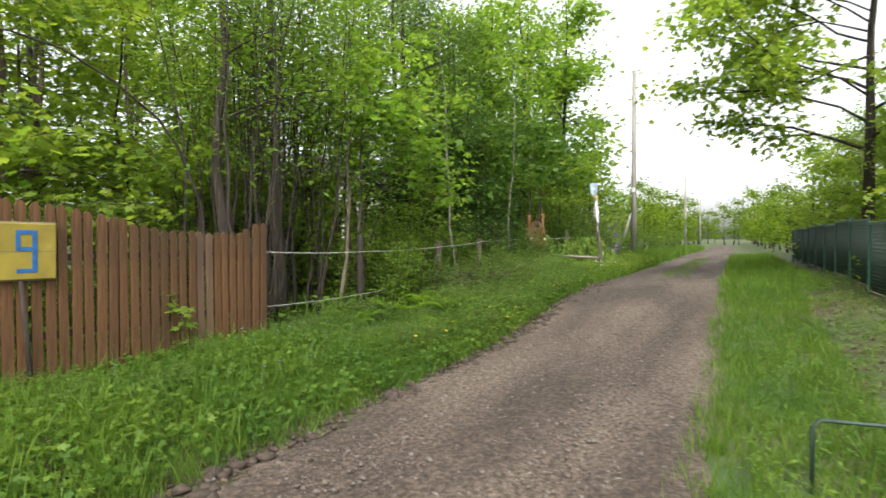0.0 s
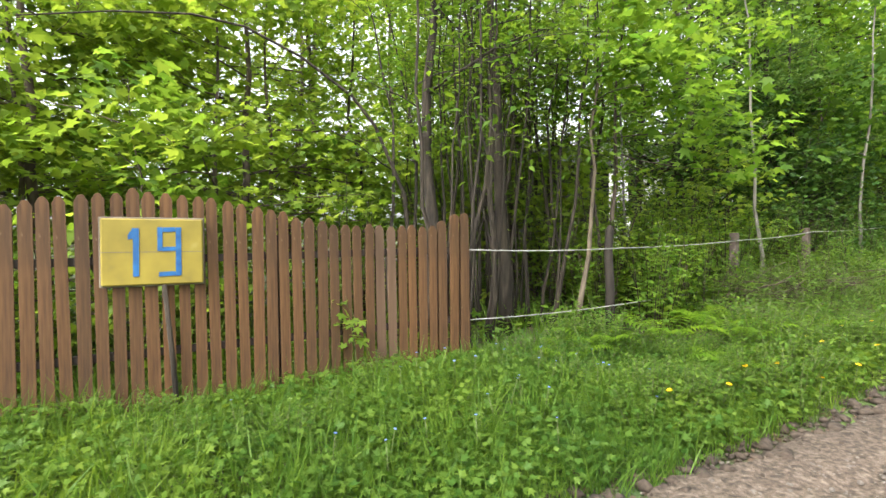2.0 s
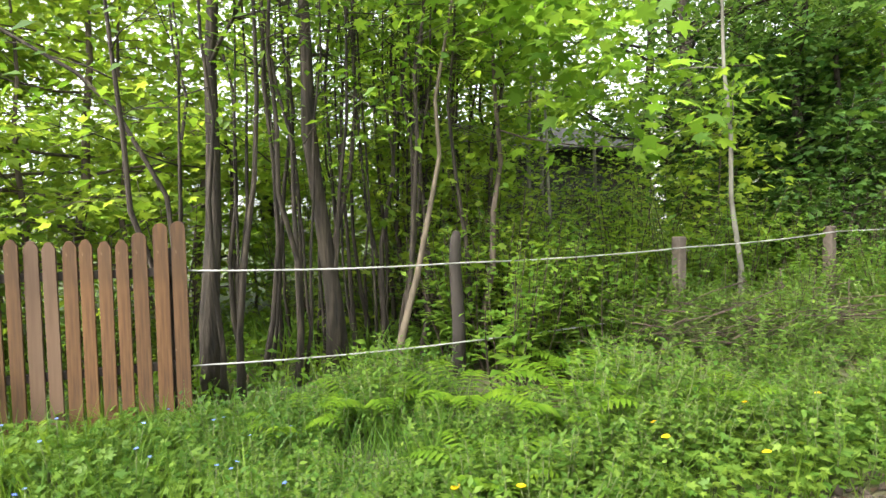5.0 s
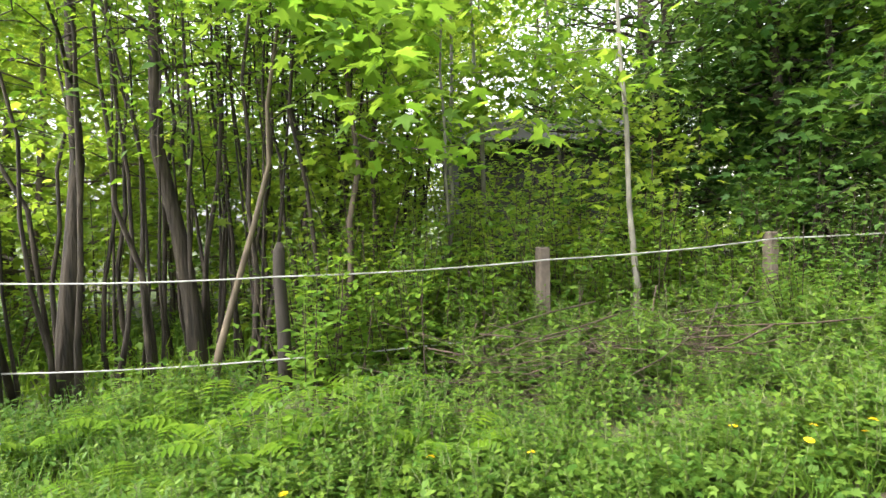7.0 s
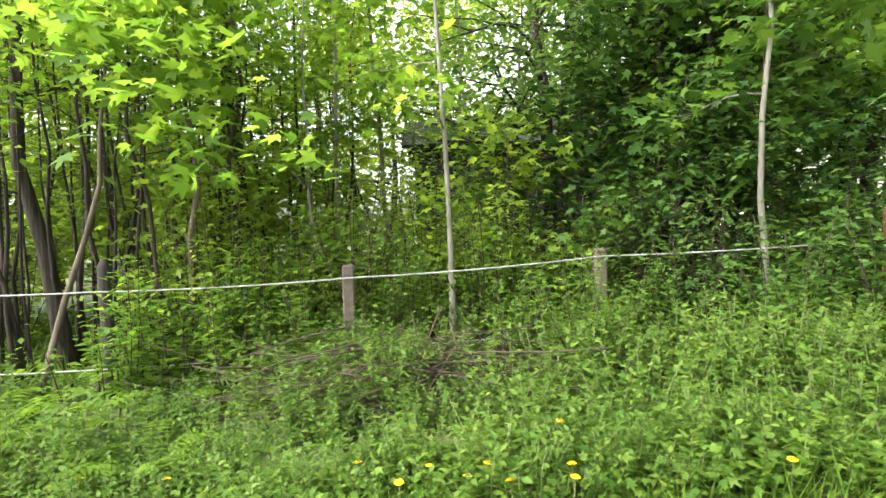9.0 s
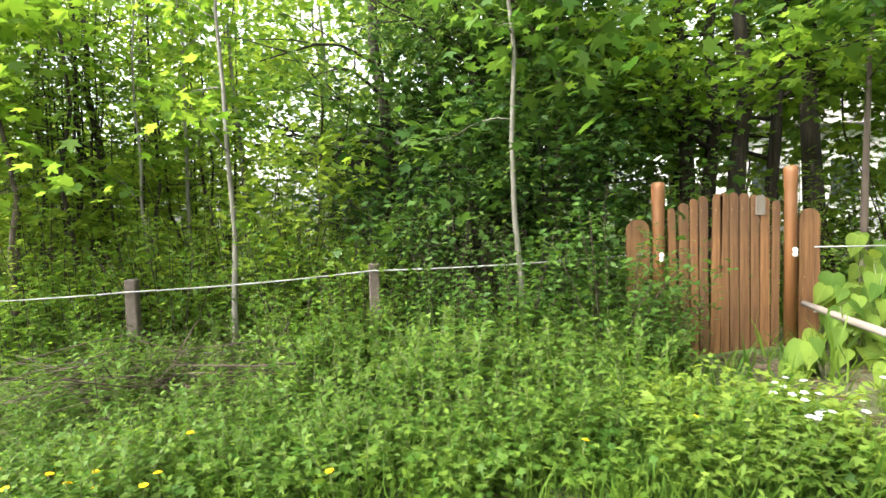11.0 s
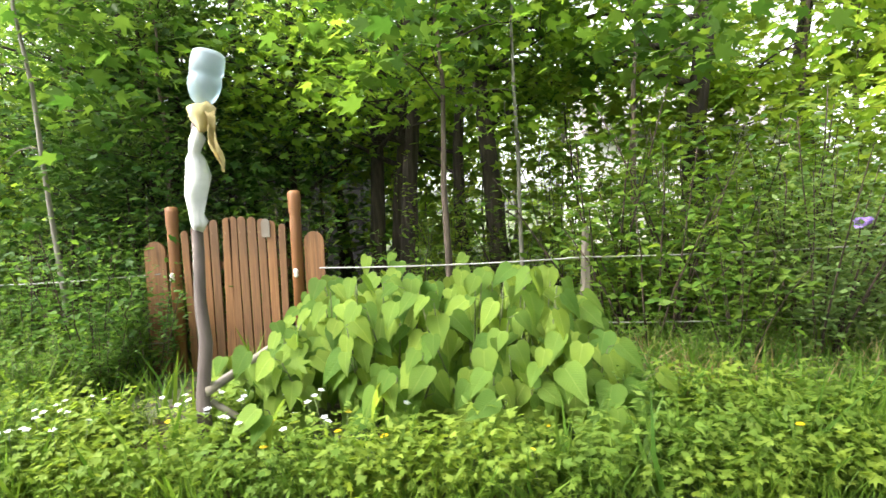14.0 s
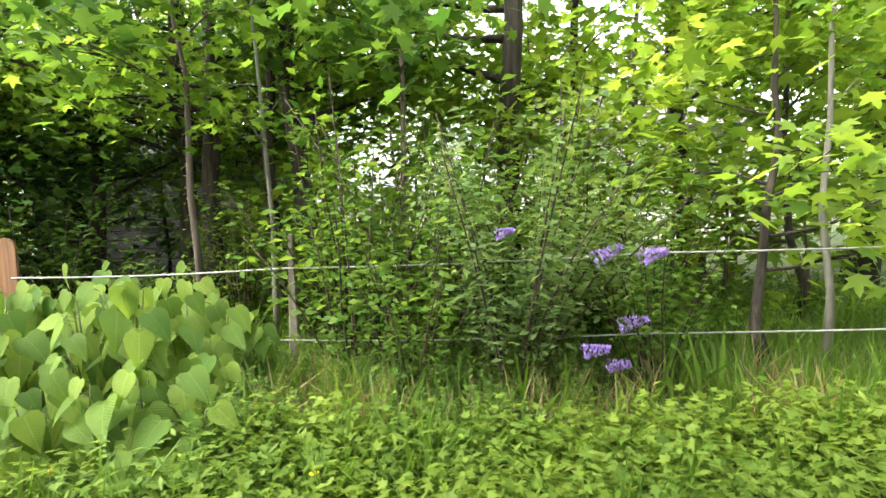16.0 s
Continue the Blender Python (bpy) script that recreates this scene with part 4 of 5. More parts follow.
for i in range(11):
    copy_thing((weed2, weed, weed3)[i % 3], at(8.1 + 0.25 * i, 3.62 + 0.3 * ((i * 0.618) % 1), rg.uniform(0, 360), rg.uniform(0.55, 0.8)))
for i in range(16):
    copy_thing((weed2, weed3)[i % 2], at(5.0 + 2.4 * ((i * 0.618) % 1), 3.1 + 1.1 * ((i * 0.755) % 1), rg.uniform(0, 360), rg.uniform(0.55, 0.85)))
for i in range(26):
    copy_thing(weed2 if i % 2 else weed, at(rg.uniform(0.0, 5.3), rg.uniform(3.9, 4.9), rg.uniform(0, 360), rg.uniform(0.4, 0.65)))
for i in range(22):
    copy_thing(weed2 if i % 2 else weed, at(rg.uniform(17.3, 19.6), rg.uniform(3.5, 4.6), rg.uniform(0, 360), rg.uniform(0.6, 1.0)))
G = "tall leafy shoots at the wire"
reed = make_shoots("leafy_shoots", "tall loose shoots with fresh light green leaves", at(7.2, 4.85), 1.3, 16, M["leaf_shoot"], OVAL4, 0.13, 0.046, 206, 0.36, G, M["twig"])
for x, y, a, s in ((7.65, 4.95, 110, 0.85), (8.15, 4.9, 200, 0.95), (8.6, 5.25, 310, 0.9), (9.55, 5.35, 20, 0.85), (10.1, 5.3, 90, 0.9), (10.6, 5.25, 170, 0.95), (11.1, 5.35, 240, 0.9), (7.2, 5.5, 210, 1.1), (7.9, 5.6, 10, 1.15), (9.0, 5.7, 80, 1.15), (9.8, 5.9, 130, 1.2), (10.5, 6.1, 280, 1.2), (8.5, 6.2, 330, 1.3), (7.3, 6.3, 40, 1.3)):
    copy_thing(reed, at(x, y, a, s))
dead = make_shrub("dead_brush", "thicket of upright dead brown twigs", at(11.9, 5.55), 1.35, 30, M["dead_leaf"], OVAL4, 0.04, 6, 207, 0.45, "dead brush behind the wire", M["twig"])
copy_thing(dead, at(12.35, 5.35, 140, 0.9))
G = "young shrubs behind the wire"
bush = make_shrub("young_shrub", "loose young shrub with fresh green leaves", at(8.0, 5.5), 1.3, 12, M["leaf_herb"], OVAL4, 0.08, 75, 203, 0.6, G, M["twig"])
for x, y, a, s in ((9.3, 5.2, 40, 0.95), (10.3, 5.4, 90, 1.0), (11.2, 5.6, 200, 1.0), (7.2, 6.2, 130, 1.1), (8.8, 6.4, 250, 1.0), (10.0, 6.6, 20, 1.1), (11.6, 7.0, 120, 1.3), (6.6, 7.4, 220, 1.2), (5.6, 7.8, 310, 1.2), (13.0, 7.0, 80, 1.4), (14.2, 6.4, 180, 1.2), (15.8, 6.0, 280, 1.0), (17.0, 6.4, 30, 1.1), (3.9, 6.5, 120, 1.0), (2.4, 6.6, 220, 1.0), (1.0, 6.6, 320, 1.0), (10.9, 4.3, 15, 0.65), (9.5, 4.15, 75, 0.5), (18.0, 5.3, 150, 1.2), (18.6, 5.9, 0, 1.4), (20.2, 6.3, 70, 1.4)):
    copy_thing(bush, at(x, y, a, s))
pale_bush = make_shrub("light_shrub", "tall wispy shrub with light green leaves", at(8.1, 6.7), 1.8, 11, M["leaf_bright"], OVAL4, 0.085, 85, 204, 0.7, G, M["twig"])
for x, y, a, s in ((7.6, 5.9, 90, 1.0), (8.3, 6.0, 140, 0.8), (9.0, 5.7, 190, 0.9), (9.7, 6.1, 240, 1.05), (10.5, 5.8, 290, 0.9), (7.5, 7.0, 80, 1.2), (8.7, 7.2, 130, 1.2), (9.9, 7.3, 180, 1.2), (6.0, 8.3, 230, 1.4), (7.4, 8.6, 280, 1.4), (9.2, 9.0, 330, 1.5), (4.4, 7.3, 20, 1.1), (10.7, 7.0, 70, 1.1), (18.9, 6.3, 120, 1.2), (20.0, 5.8, 170, 1.1), (19.7, 7.0, 220, 1.4), (17.6, 6.6, 270, 1.2), (16.2, 6.6, 320, 1.0)):
    copy_thing(pale_bush, at(x, y, a, s))
for x, y, a, s in ((9.0, 4.62, 0, 0.5), (11.2, 4.65, 60, 0.7), (10.4, 4.7, 120, 0.6), (8.4, 4.8, 180, 0.6)):
    copy_thing(bush, at(x, y, a, s))
G = "bushes on the far verge"
for i in range(16):
    copy_thing(bush, at(22.5 + i * 1.6, 4.4 + rg.uniform(-0.5, 1.2), rg.uniform(0, 360), rg.uniform(0.7, 1.3)))


def fern(m, seed):
    rng = np.random.default_rng(seed)
    ob = thing("fern", m, "green fern with arching feathered fronds", "fern", "ferns in the verge")
    for k in range(7):
        s = Soup()
        az = k * 0.9 + rng.uniform(-0.2, 0.2)
        t = np.linspace(0, 1, 16)
        L = rng.uniform(0.4, 0.6)
        pts = np.stack([math.cos(az) * L * t, math.sin(az) * L * t, 0.5 * L * np.sin(t * 2.3) + 0.05], 1)
        s.tube(pts[::3], np.linspace(0.004, 0.001, 6), 3)
        for side in (-1, 1):
            al = np.tile((-math.sin(az) * side + 0.4 * math.cos(az), math.cos(az) * side + 0.4 * math.sin(az), -0.1), (14, 1))
            s.scatter(LANCE[0], LANCE[1], pts[2:], al, np.tile((0, 0, 1.0), (14, 1)), 0.15 * np.sin(np.linspace(0.5, 3.0, 14)))
        child("frond", s.mesh("frond", M["fern"]), ob)
    return ob


f0 = fern(at(6.6, 4.2), 7)
for x, y, a, s in ((7.3, 4.0, 40, 1.0), (6.0, 4.5, 130, 0.9), (7.0, 3.6, 210, 0.9), (5.5, 4.4, 300, 0.8), (7.7, 4.5, 70, 0.9), (6.4, 3.3, 10, 0.8), (8.1, 3.5, 100, 0.8)):
    copy_thing(f0, at(x, y, a, s))


def brush_pile(m):
    rng = np.random.default_rng(31)
    ob = thing("brush_pile", m, "heap of dead brown twigs and branches", "brush pile")
    for i in range(290):
        s = Soup()
        c = np.array([rng.normal(0, 0.62), rng.normal(0, 0.24), abs(rng.normal(0.1, 0.13)) + 0.03])
        d = np.array([rng.normal(0, 1), rng.normal(0, 0.35), rng.normal(0, 0.18)])
        d = d / np.linalg.norm(d) * rng.uniform(0.25, 0.65)
        p = np.stack([c - d, c - d * 0.3 + rng.normal(0, 0.03, 3), c + d * 0.4 + rng.normal(0, 0.03, 3), c + d])
        p[:, 2] = np.maximum(p[:, 2], 0.01)
        s.tube(p, (0.002 + 0.006 * rng.random() ** 2) * np.linspace(1, 0.4, 4), 4)
        child("twig", s.mesh("twig", M["twig"]), ob)


brush_pile(at(9.6, 4.35))


# ---- picket fence ----
def picket(w, h, th, round_top=False, sides=6):
    """Upright board with a pointed or rounded top, edges softened."""
    bm = bmesh.new()
    top = [(-w / 2, h - w * 0.62), (-w * 0.22, h - w * 0.06), (0, h), (w * 0.2, h - w * 0.04), (w / 2, h - w * 0.55)]
    if round_top:
        top = [(w / 2 * math.cos(a), h - w / 2 + w / 2 * math.sin(a)) for a in np.linspace(math.pi, 0, 7)]
    prof = [(-w / 2, 0)] + top + [(w / 2, 0)]
    vs = [bm.verts.new((x, -th / 2, z)) for x, z in prof]
    f = bm.faces.new(vs)
    e = bmesh.ops.extrude_face_region(bm, geom=[f])
    bmesh.ops.translate(bm, vec=(0, th, 0), verts=[v for v in e["geom"] if isinstance(v, bmesh.types.BMVert)])
    bmesh.ops.recalc_face_normals(bm, faces=bm.faces)
    return bm


def box(sx, sy, sz, bevel=0.004):
    bm = bmesh.new()
    bmesh.ops.create_cube(bm, size=1)
    bmesh.ops.scale(bm, vec=(sx, sy, sz), verts=bm.verts)
    if bevel:
        bmesh.ops.bevel(bm, geom=bm.edges[:], offset=bevel, segments=1, affect='EDGES')
    return bm


def put(name, bm, material, parent, loc, rot=(0, 0, 0), label="", smooth=False):
    ob = part(name, bm, material, parent, label, smooth)
    ob.matrix_basis = pose(*loc, *rot)
    return ob


def fence_top(x):
    return float(np.interp(x, [-0.8, 0.3, 0.9, 1.3, 1.95, 2.5, 3.0, 3.45, 4.45, 4.55, 4.85], [1.55, 1.55, 1.61, 1.72, 1.81, 1.76, 1.66, 1.56, 1.54, 1.62, 1.68]))


def picket_fence():
    rng = np.random.default_rng(17)
    fence = thing("picket_fence", Matrix(), "brown-stained wooden picket fence with an arched top", "fence")
    x = -0.8
    while x < 4.83:
        w = 0.081 if x < 4.5 else 0.1
        top = fence_top(x) + rng.normal(0, 0.008)
        z0 = gz(x, 5.05) - 0.05
        grey = 3.62 < x < 4.0 and rng.random() < 0.5
        put("picket", picket(w * rng.uniform(0.92, 1.06), top - z0, 0.022, x > 4.5), M["fence_grey"] if grey else M["fence"], fence, (x, 5.05 + rng.normal(0, 0.003), z0), (rng.normal(0, 0.3), rng.normal(0, 0.25), rng.normal(0, 1.5)))
        x += w + 0.025 + rng.normal(0, 0.003)
    for z in (0.62, 1.3):
        put("rail", box(5.6, 0.04, 0.06), M["dark_wood"], fence, (2.0, 5.085, z))
    for px in (-0.7, 1.1, 3.0, 4.7):
        put("post", box(0.08, 0.08, 1.5), M["dark_wood"], fence, (px, 5.148, 0.72))
    return fence


picket_fence()


def number_sign():
    s = thing("number_sign", pose(2.07, 4.995, 1.36, 0, 0.8, 0), "yellow house number board with blue digits 19", "sign")
    put("board", box(0.65, 0.02, 0.475, 0.0095), M["yellow_paint"], s, (0, 0, 0))
    put("rim", box(0.67, 0.012, 0.495, 0.004), M["grey_wood"], s, (0, 0.017, 0), label="weathered wooden backing")

    def digit(name, outlines):
        bm = bmesh.new()
        for pts in outlines:
            f = bm.faces.new([bm.verts.new((x, 0.002, z)) for x, z in pts])
            e = bmesh.ops.extrude_face_region(bm, geom=[f])
            bmesh.ops.translate(bm, vec=(0, -0.004, 0), verts=[v for v in e["geom"] if isinstance(v, bmesh.types.BMVert)])
        bmesh.ops.recalc_face_normals(bm, faces=bm.faces)
        put(name, bm, M["blue_paint"], s, (0, -0.0125, 0), label="hand-painted blue digit")

    def bar(x0, x1, z0, z1):
        return [(x0, z0), (x1, z0 + 0.003), (x1 - 0.001, z1), (x0 + 0.001, z1 - 0.002)]
    digit("digit_one", [[(-0.092, 0.168), (-0.094, -0.172), (-0.132, -0.174), (-0.13, 0.095), (-0.162, 0.09), (-0.16, 0.122), (-0.13, 0.17)]])
    digit("digit_nine", [bar(0.022, 0.056, 0.005, 0.178), bar(0.0565, 0.14, 0.143, 0.178), bar(0.1405, 0.178, -0.178, 0.178), bar(0.0565, 0.14, 0.005, 0.037), bar(0.03, 0.14, -0.178, -0.143)])
    put("crease", box(0.645, 0.002, 0.004, 0), M["grey_wood"], s, (0, -0.0105, 0.0), label="thin crease across the board")


number_sign()
# Added dark strip below the board, in place of a dark gap between pickets.
so = Soup()
so.tube([(2.2, 4.99, 0.05), (2.17, 4.995, 0.6), (2.13, 5.0, 1.12)], [0.02, 0.019, 0.017], 7)
tagged(new("picket_gap_strip", so.mesh("picket_gap_strip", M["bark_dark"])), "dark strip standing in for the dark gap between pickets under the number board", "stick")


# ---- wire fence ----
def cable(name, pts, r, material, label, category, sag=0.02):
    pts = np.array(pts, float)
    out = []
    for a, b in zip(pts[:-1], pts[1:]):
        for t in np.linspace(0, 1, 7)[:-1]:
            p = a + (b - a) * t
            p[2] -= sag * 4 * t * (1 - t)
            out.append(p)
    out.append(pts[-1])
    s = Soup()
    s.tube(out, np.full(len(out), r), 6)
    return tagged(new(name, s.mesh(name, material, True)), label, category, "fence wires")


cable("fence_wire", [(4.78, 5.09, 1.30), (6.9, 5.04, 1.262), (9.12, 4.86, 1.318), (11.25, 4.99, 1.41), (13.62, 4.74, 1.49)], 0.007, M["wire"], "pale galvanised fence rod between the posts", "wire")
cable("fence_wire", [(4.8, 5.09, 0.60), (6.9, 5.0, 0.60), (9.12, 4.84, 0.74), (11.25, 4.97, 0.8), (13.62, 4.73, 0.85)], 0.0065, M["wire"], "pale lower fence rod half hidden by weeds", "wire")
cable("fence_wire", [(15.1, 4.74, 1.495), (17.46, 4.66, 1.515), (20.2, 4.5, 1.56), (24.0, 4.3, 1.6)], 0.007, M["wire"], "pale galvanised fence rod beyond the gate", "wire")
cable("fence_wire", [(15.1, 4.74, 0.93), (17.46, 4.62, 0.95), (20.1, 4.2, 1.04), (24.0, 4.0, 1.12)], 0.0065, M["wire"], "pale lower fence rod above long grass", "wire")
p = thing("wooden_post", at(6.91, 5.18), "dark rotten wooden fence post", "post", "fence posts")
so = Soup()
so.tube([(0, 0, -0.1), (0.01, 0, 0.5), (-0.01, 0.01, 1.0), (0.0, 0, 1.2), (0.01, 0, 1.27)], [0.06, 0.058, 0.052, 0.05, 0.025], 8)
child("shaft", so.mesh("shaft", M["dark_wood"]), p)
for x, y, top, mt, lb in ((9.08, 4.95, 1.42, "concrete", "square weathered concrete fence post"), (11.25, 5.08, 1.47, "concrete", "square weathered concrete fence post overgrown with leaves"), (17.47, 4.75, 1.72, "grey_wood", "grey weathered wooden fence post with pointed top")):
    p = thing("fence_post", at(x, y), lb, "post", "fence posts")
    h = top - gz(x, y)
    bm = box(0.1, 0.1, h + 0.1, 0.012)
    if mt == "grey_wood":
        for v in bm.verts:
            if v.co.z > h / 2 - 0.05:
                v.co.x *= 0.35
                v.co.z += 0.06
    put("shaft", bm, M[mt], p, (0, 0, (h - 0.1) / 2), (0, 1, 8))


# ---- gate ----
def gate():
    rng = np.random.default_rng(3)
    y0 = 4.75
    g = thing("garden_gate", Matrix(), "reddish-brown wooden garden gate with arched pickets", "gate")
    x = 13.86
    while x < 14.8:
        w = rng.uniform(0.062, 0.085)
        top = 1.99 - 0.52 * (x + w / 2 - 14.36) ** 2
        z0 = 0.5
        put("picket", picket(w, top - z0, 0.022, True), M["gate"], g, (x + w / 2, y0, z0), (0, rng.normal(0, 0.4), 0))
        x += w + 0.014
    for z in (0.8, 1.55):
        put("rail", box(0.98, 0.03, 0.07), M["gate"], g, (14.33, y0 + 0.028, z))
    put("weathered_cap", picket(0.076, 0.17, 0.012, True), M["grey_wood"], g, (14.63, y0 - 0.018, 1.79), label="grey weathered board end")
    for px, top, lb in ((13.76, 2.1, 0), (14.9, 2.2, 1)):
        p = thing("gate_post", pose(px, y0, gz(px, y0)), "orange-brown turned gate post with a rounded cap", "post", "gate posts")
        h = top - gz(px, y0)
        so = Soup()
        zs = [-0.1, h - 0.3, h - 0.26, h - 0.22, h - 0.18, h - 0.05, h - 0.01, h]
        rs = [0.052, 0.052, 0.052, 0.049, 0.055, 0.058, 0.054, 0.03]
        so.tube([(0, 0, z) for z in zs], rs, 10)
        child("shaft", so.mesh("shaft", M["gate_post"], True), p)
        so = Soup()
        zi = 1.46 - gz(px, y0)
        so.tube([(0, -0.06, zi - 0.035), (0, -0.065, zi - 0.02), (0, -0.065, zi), (0, -0.065, zi + 0.02), (0, -0.06, zi + 0.04)], [0.014, 0.024, 0.014, 0.024, 0.01], 8)
        child("insulator", so.mesh("insulator", M["porcelain"], True), p, "white porcelain insulator")
    for px, w, top in ((13.58, 0.2, 1.82), (15.06, 0.18, 1.86)):
        b = thing("side_board", pose(px, y0 + 0.002, gz(px, y0) - 0.03, 0, 0, 0), "wide brown board with a rounded top beside the gate", "board", "boards beside the gate")
        part("board", picket(w, top - gz(px, y0), 0.024, True), M["gate"], b)


gate()


# ---- pole with the upturned bottle ----
def bottle_pole():
    x, y = 14.82, 3.03
    zb = gz(x, y)
    p = thing("marker_pole", pose(x, y, zb), "crooked dark pole wrapped with white and yellow rags", "pole")
    H = 3.02 - zb
    so = Soup()
    zs = np.array([-0.1, 0.4, 0.75, 1.0, 1.3, 1.7, 2.1, H - 0.34])
    px = np.array([0.03, 0.01, 0.035, 0.0, -0.005, -0.02, 0.0, 0.02])
    py = np.linspace(0, 0.24, 8)
    so.tube(np.stack([px, py, zs], 1), [0.044, 0.041, 0.04, 0.036, 0.034, 0.03, 0.026, 0.022], 10)
    child("shaft", so.mesh("shaft", M["bare_pole"], True), p)
    rng = np.random.default_rng(8)

    def rag(name, zs, rs, material, label, shift=(0, 0), start=0.0, lean=0.012):
        bm = bmesh.new()
        rings = []
        for k, (z, r) in enumerate(zip(zs, rs)):
            off = np.interp(z, [0, H], [0, 0.24])
            ph = rng.uniform(0, 0.8)
            rings.append([bm.verts.new((start + lean * math.sin(k * 1.9) + shift[0] * k + r * math.cos(a) * (1 + 0.28 * math.sin(a * 4 + ph)), off + shift[1] * k + r * math.sin(a) * (1 + 0.28 * math.cos(a * 3 - ph)), z + rng.normal(0, 0.009))) for a in np.linspace(0, 2 * math.pi, 14, endpoint=False)])
        for a, b in zip(rings, rings[1:]):
            for i in range(14):
                bm.faces.new((a[i], a[(i + 1) % 14], b[(i + 1) % 14], b[i]))
        bm.faces.new(rings[0][::-1])
        bm.faces.new(rings[-1])
        part(name, bm, material, p, label, True)
    z = H
    rag("white_rag", [z - 1.12, z - 1.08, z - 1.02, z - 0.92, z - 0.8, z - 0.7, z - 0.64, z - 0.58, z - 0.5], [0.025, 0.042, 0.036, 0.055, 0.062, 0.048, 0.03, 0.042, 0.02], M["white_rag"], "white plastic bag tied round the pole")
    rag("yellow_rag", [z - 0.52, z - 0.48, z - 0.42, z - 0.38, z - 0.35], [0.02, 0.045, 0.06, 0.07, 0.03], M["yellow_rag"], "yellowed cloth knotted under the bottle", (0, 0.0), 0.045)
    bm = bmesh.new()
    rows = []
    for k in range(9):
        f = k / 8
        w = 0.075 * (1 - f) ** 0.7 + 0.008
        cx, cz = 0.085 + 0.075 * f + 0.012 * math.sin(f * 9), z - 0.4 - 0.36 * f
        rows.append([bm.verts.new((cx + w * (q - 0.5), 0.17 + 0.022 * math.sin(q * 9 + k * 0.8), cz + 0.015 * math.sin(q * 7))) for q in np.linspace(0, 1, 7)])
    for a, b in zip(rows, rows[1:]):
        for i in range(6):
            bm.faces.new((a[i], a[i + 1], b[i + 1], b[i]))
    bmesh.ops.solidify(bm, geom=bm.faces[:], thickness=0.006)
    part("rag_tail", bm, M["yellow_rag"], p, "frayed yellowed end of the cloth", True)
    so = Soup()
    so.tube([(0.015, 0.03, 0.33), (0.015, 0.032, 0.338)], [0.045, 0.045], 10)
    child("tie", so.mesh("tie", M["white_rag"]), p, "white string tie")
    bt = thing("plastic_bottle", pose(x + 0.02, y + 0.24, zb + H - 0.375, -3, 11, 0), "large clear plastic water bottle upturned on the pole", "bottle")
    so = Soup()
    zz = [0.0, 0.02, 0.05, 0.09, 0.12, 0.16, 0.165, 0.2, 0.205, 0.25, 0.29, 0.312, 0.322, 0.325]
    rr = [0.024, 0.026, 0.055, 0.072, 0.078, 0.08, 0.077, 0.077, 0.081, 0.082, 0.08, 0.074, 0.06, 0.03]
    so.tube([(0, 0, a * 1.1) for a in zz], [r * 1.24 for r in rr], 20)
    child("body", so.mesh("body", M["bottle"], True), bt)
    bm = thing("beam", Matrix(), "bare pale wooden beam between gate post and pole", "beam")
    so = Soup()
    so.tube([(14.97, 4.68, 1.02), (14.93, 4.0, 0.98), (14.87, 3.04, 0.94)], [0.026, 0.031, 0.029], 8)
    child("shaft", so.mesh("shaft", M["pale_wood"], True), bm)
    so = Soup()
    so.tube([(14.86, 3.1, 0.86), (14.98, 3.14, 0.76), (15.1, 3.18, 0.64)], [0.02, 0.021, 0.018], 7)
    child("stub", so.mesh("stub", M["pale_wood"], True), bm, "short grey brace")


bottle_pole()


# ---- heart-leaved plants ----
def heart():
    """Large heart-shaped leaf, folded along its midrib with a drooping tip."""
    half = [(0.0, 0.0), (0.17, -0.07), (0.35, 0.0), (0.44, 0.17), (0.38, 0.42), (0.21, 0.7), (0.06, 0.92), (0.0, 1.0)]
    v, f = [], []
    for x, y in half:
        v.append((0, max(y, 0.0), -0.3 * max(y, 0) ** 2))
    for sg in (-1, 1):
        o = len(v)
        for x, y in half:
            v.append((sg * x * (0.86 - 0.12 * max(y, 0)), y, 0.28 * abs(x) - 0.3 * max(y, 0) ** 2 - 0.35 * x * x))
        for i in range(len(half) - 1):
            q = (i, i + 1, o + i + 1, o + i)
            f += [(q[0], q[1], q[2]), (q[0], q[2], q[3])] if sg < 0 else [(q[0], q[2], q[1]), (q[0], q[3], q[2])]
    return v, f


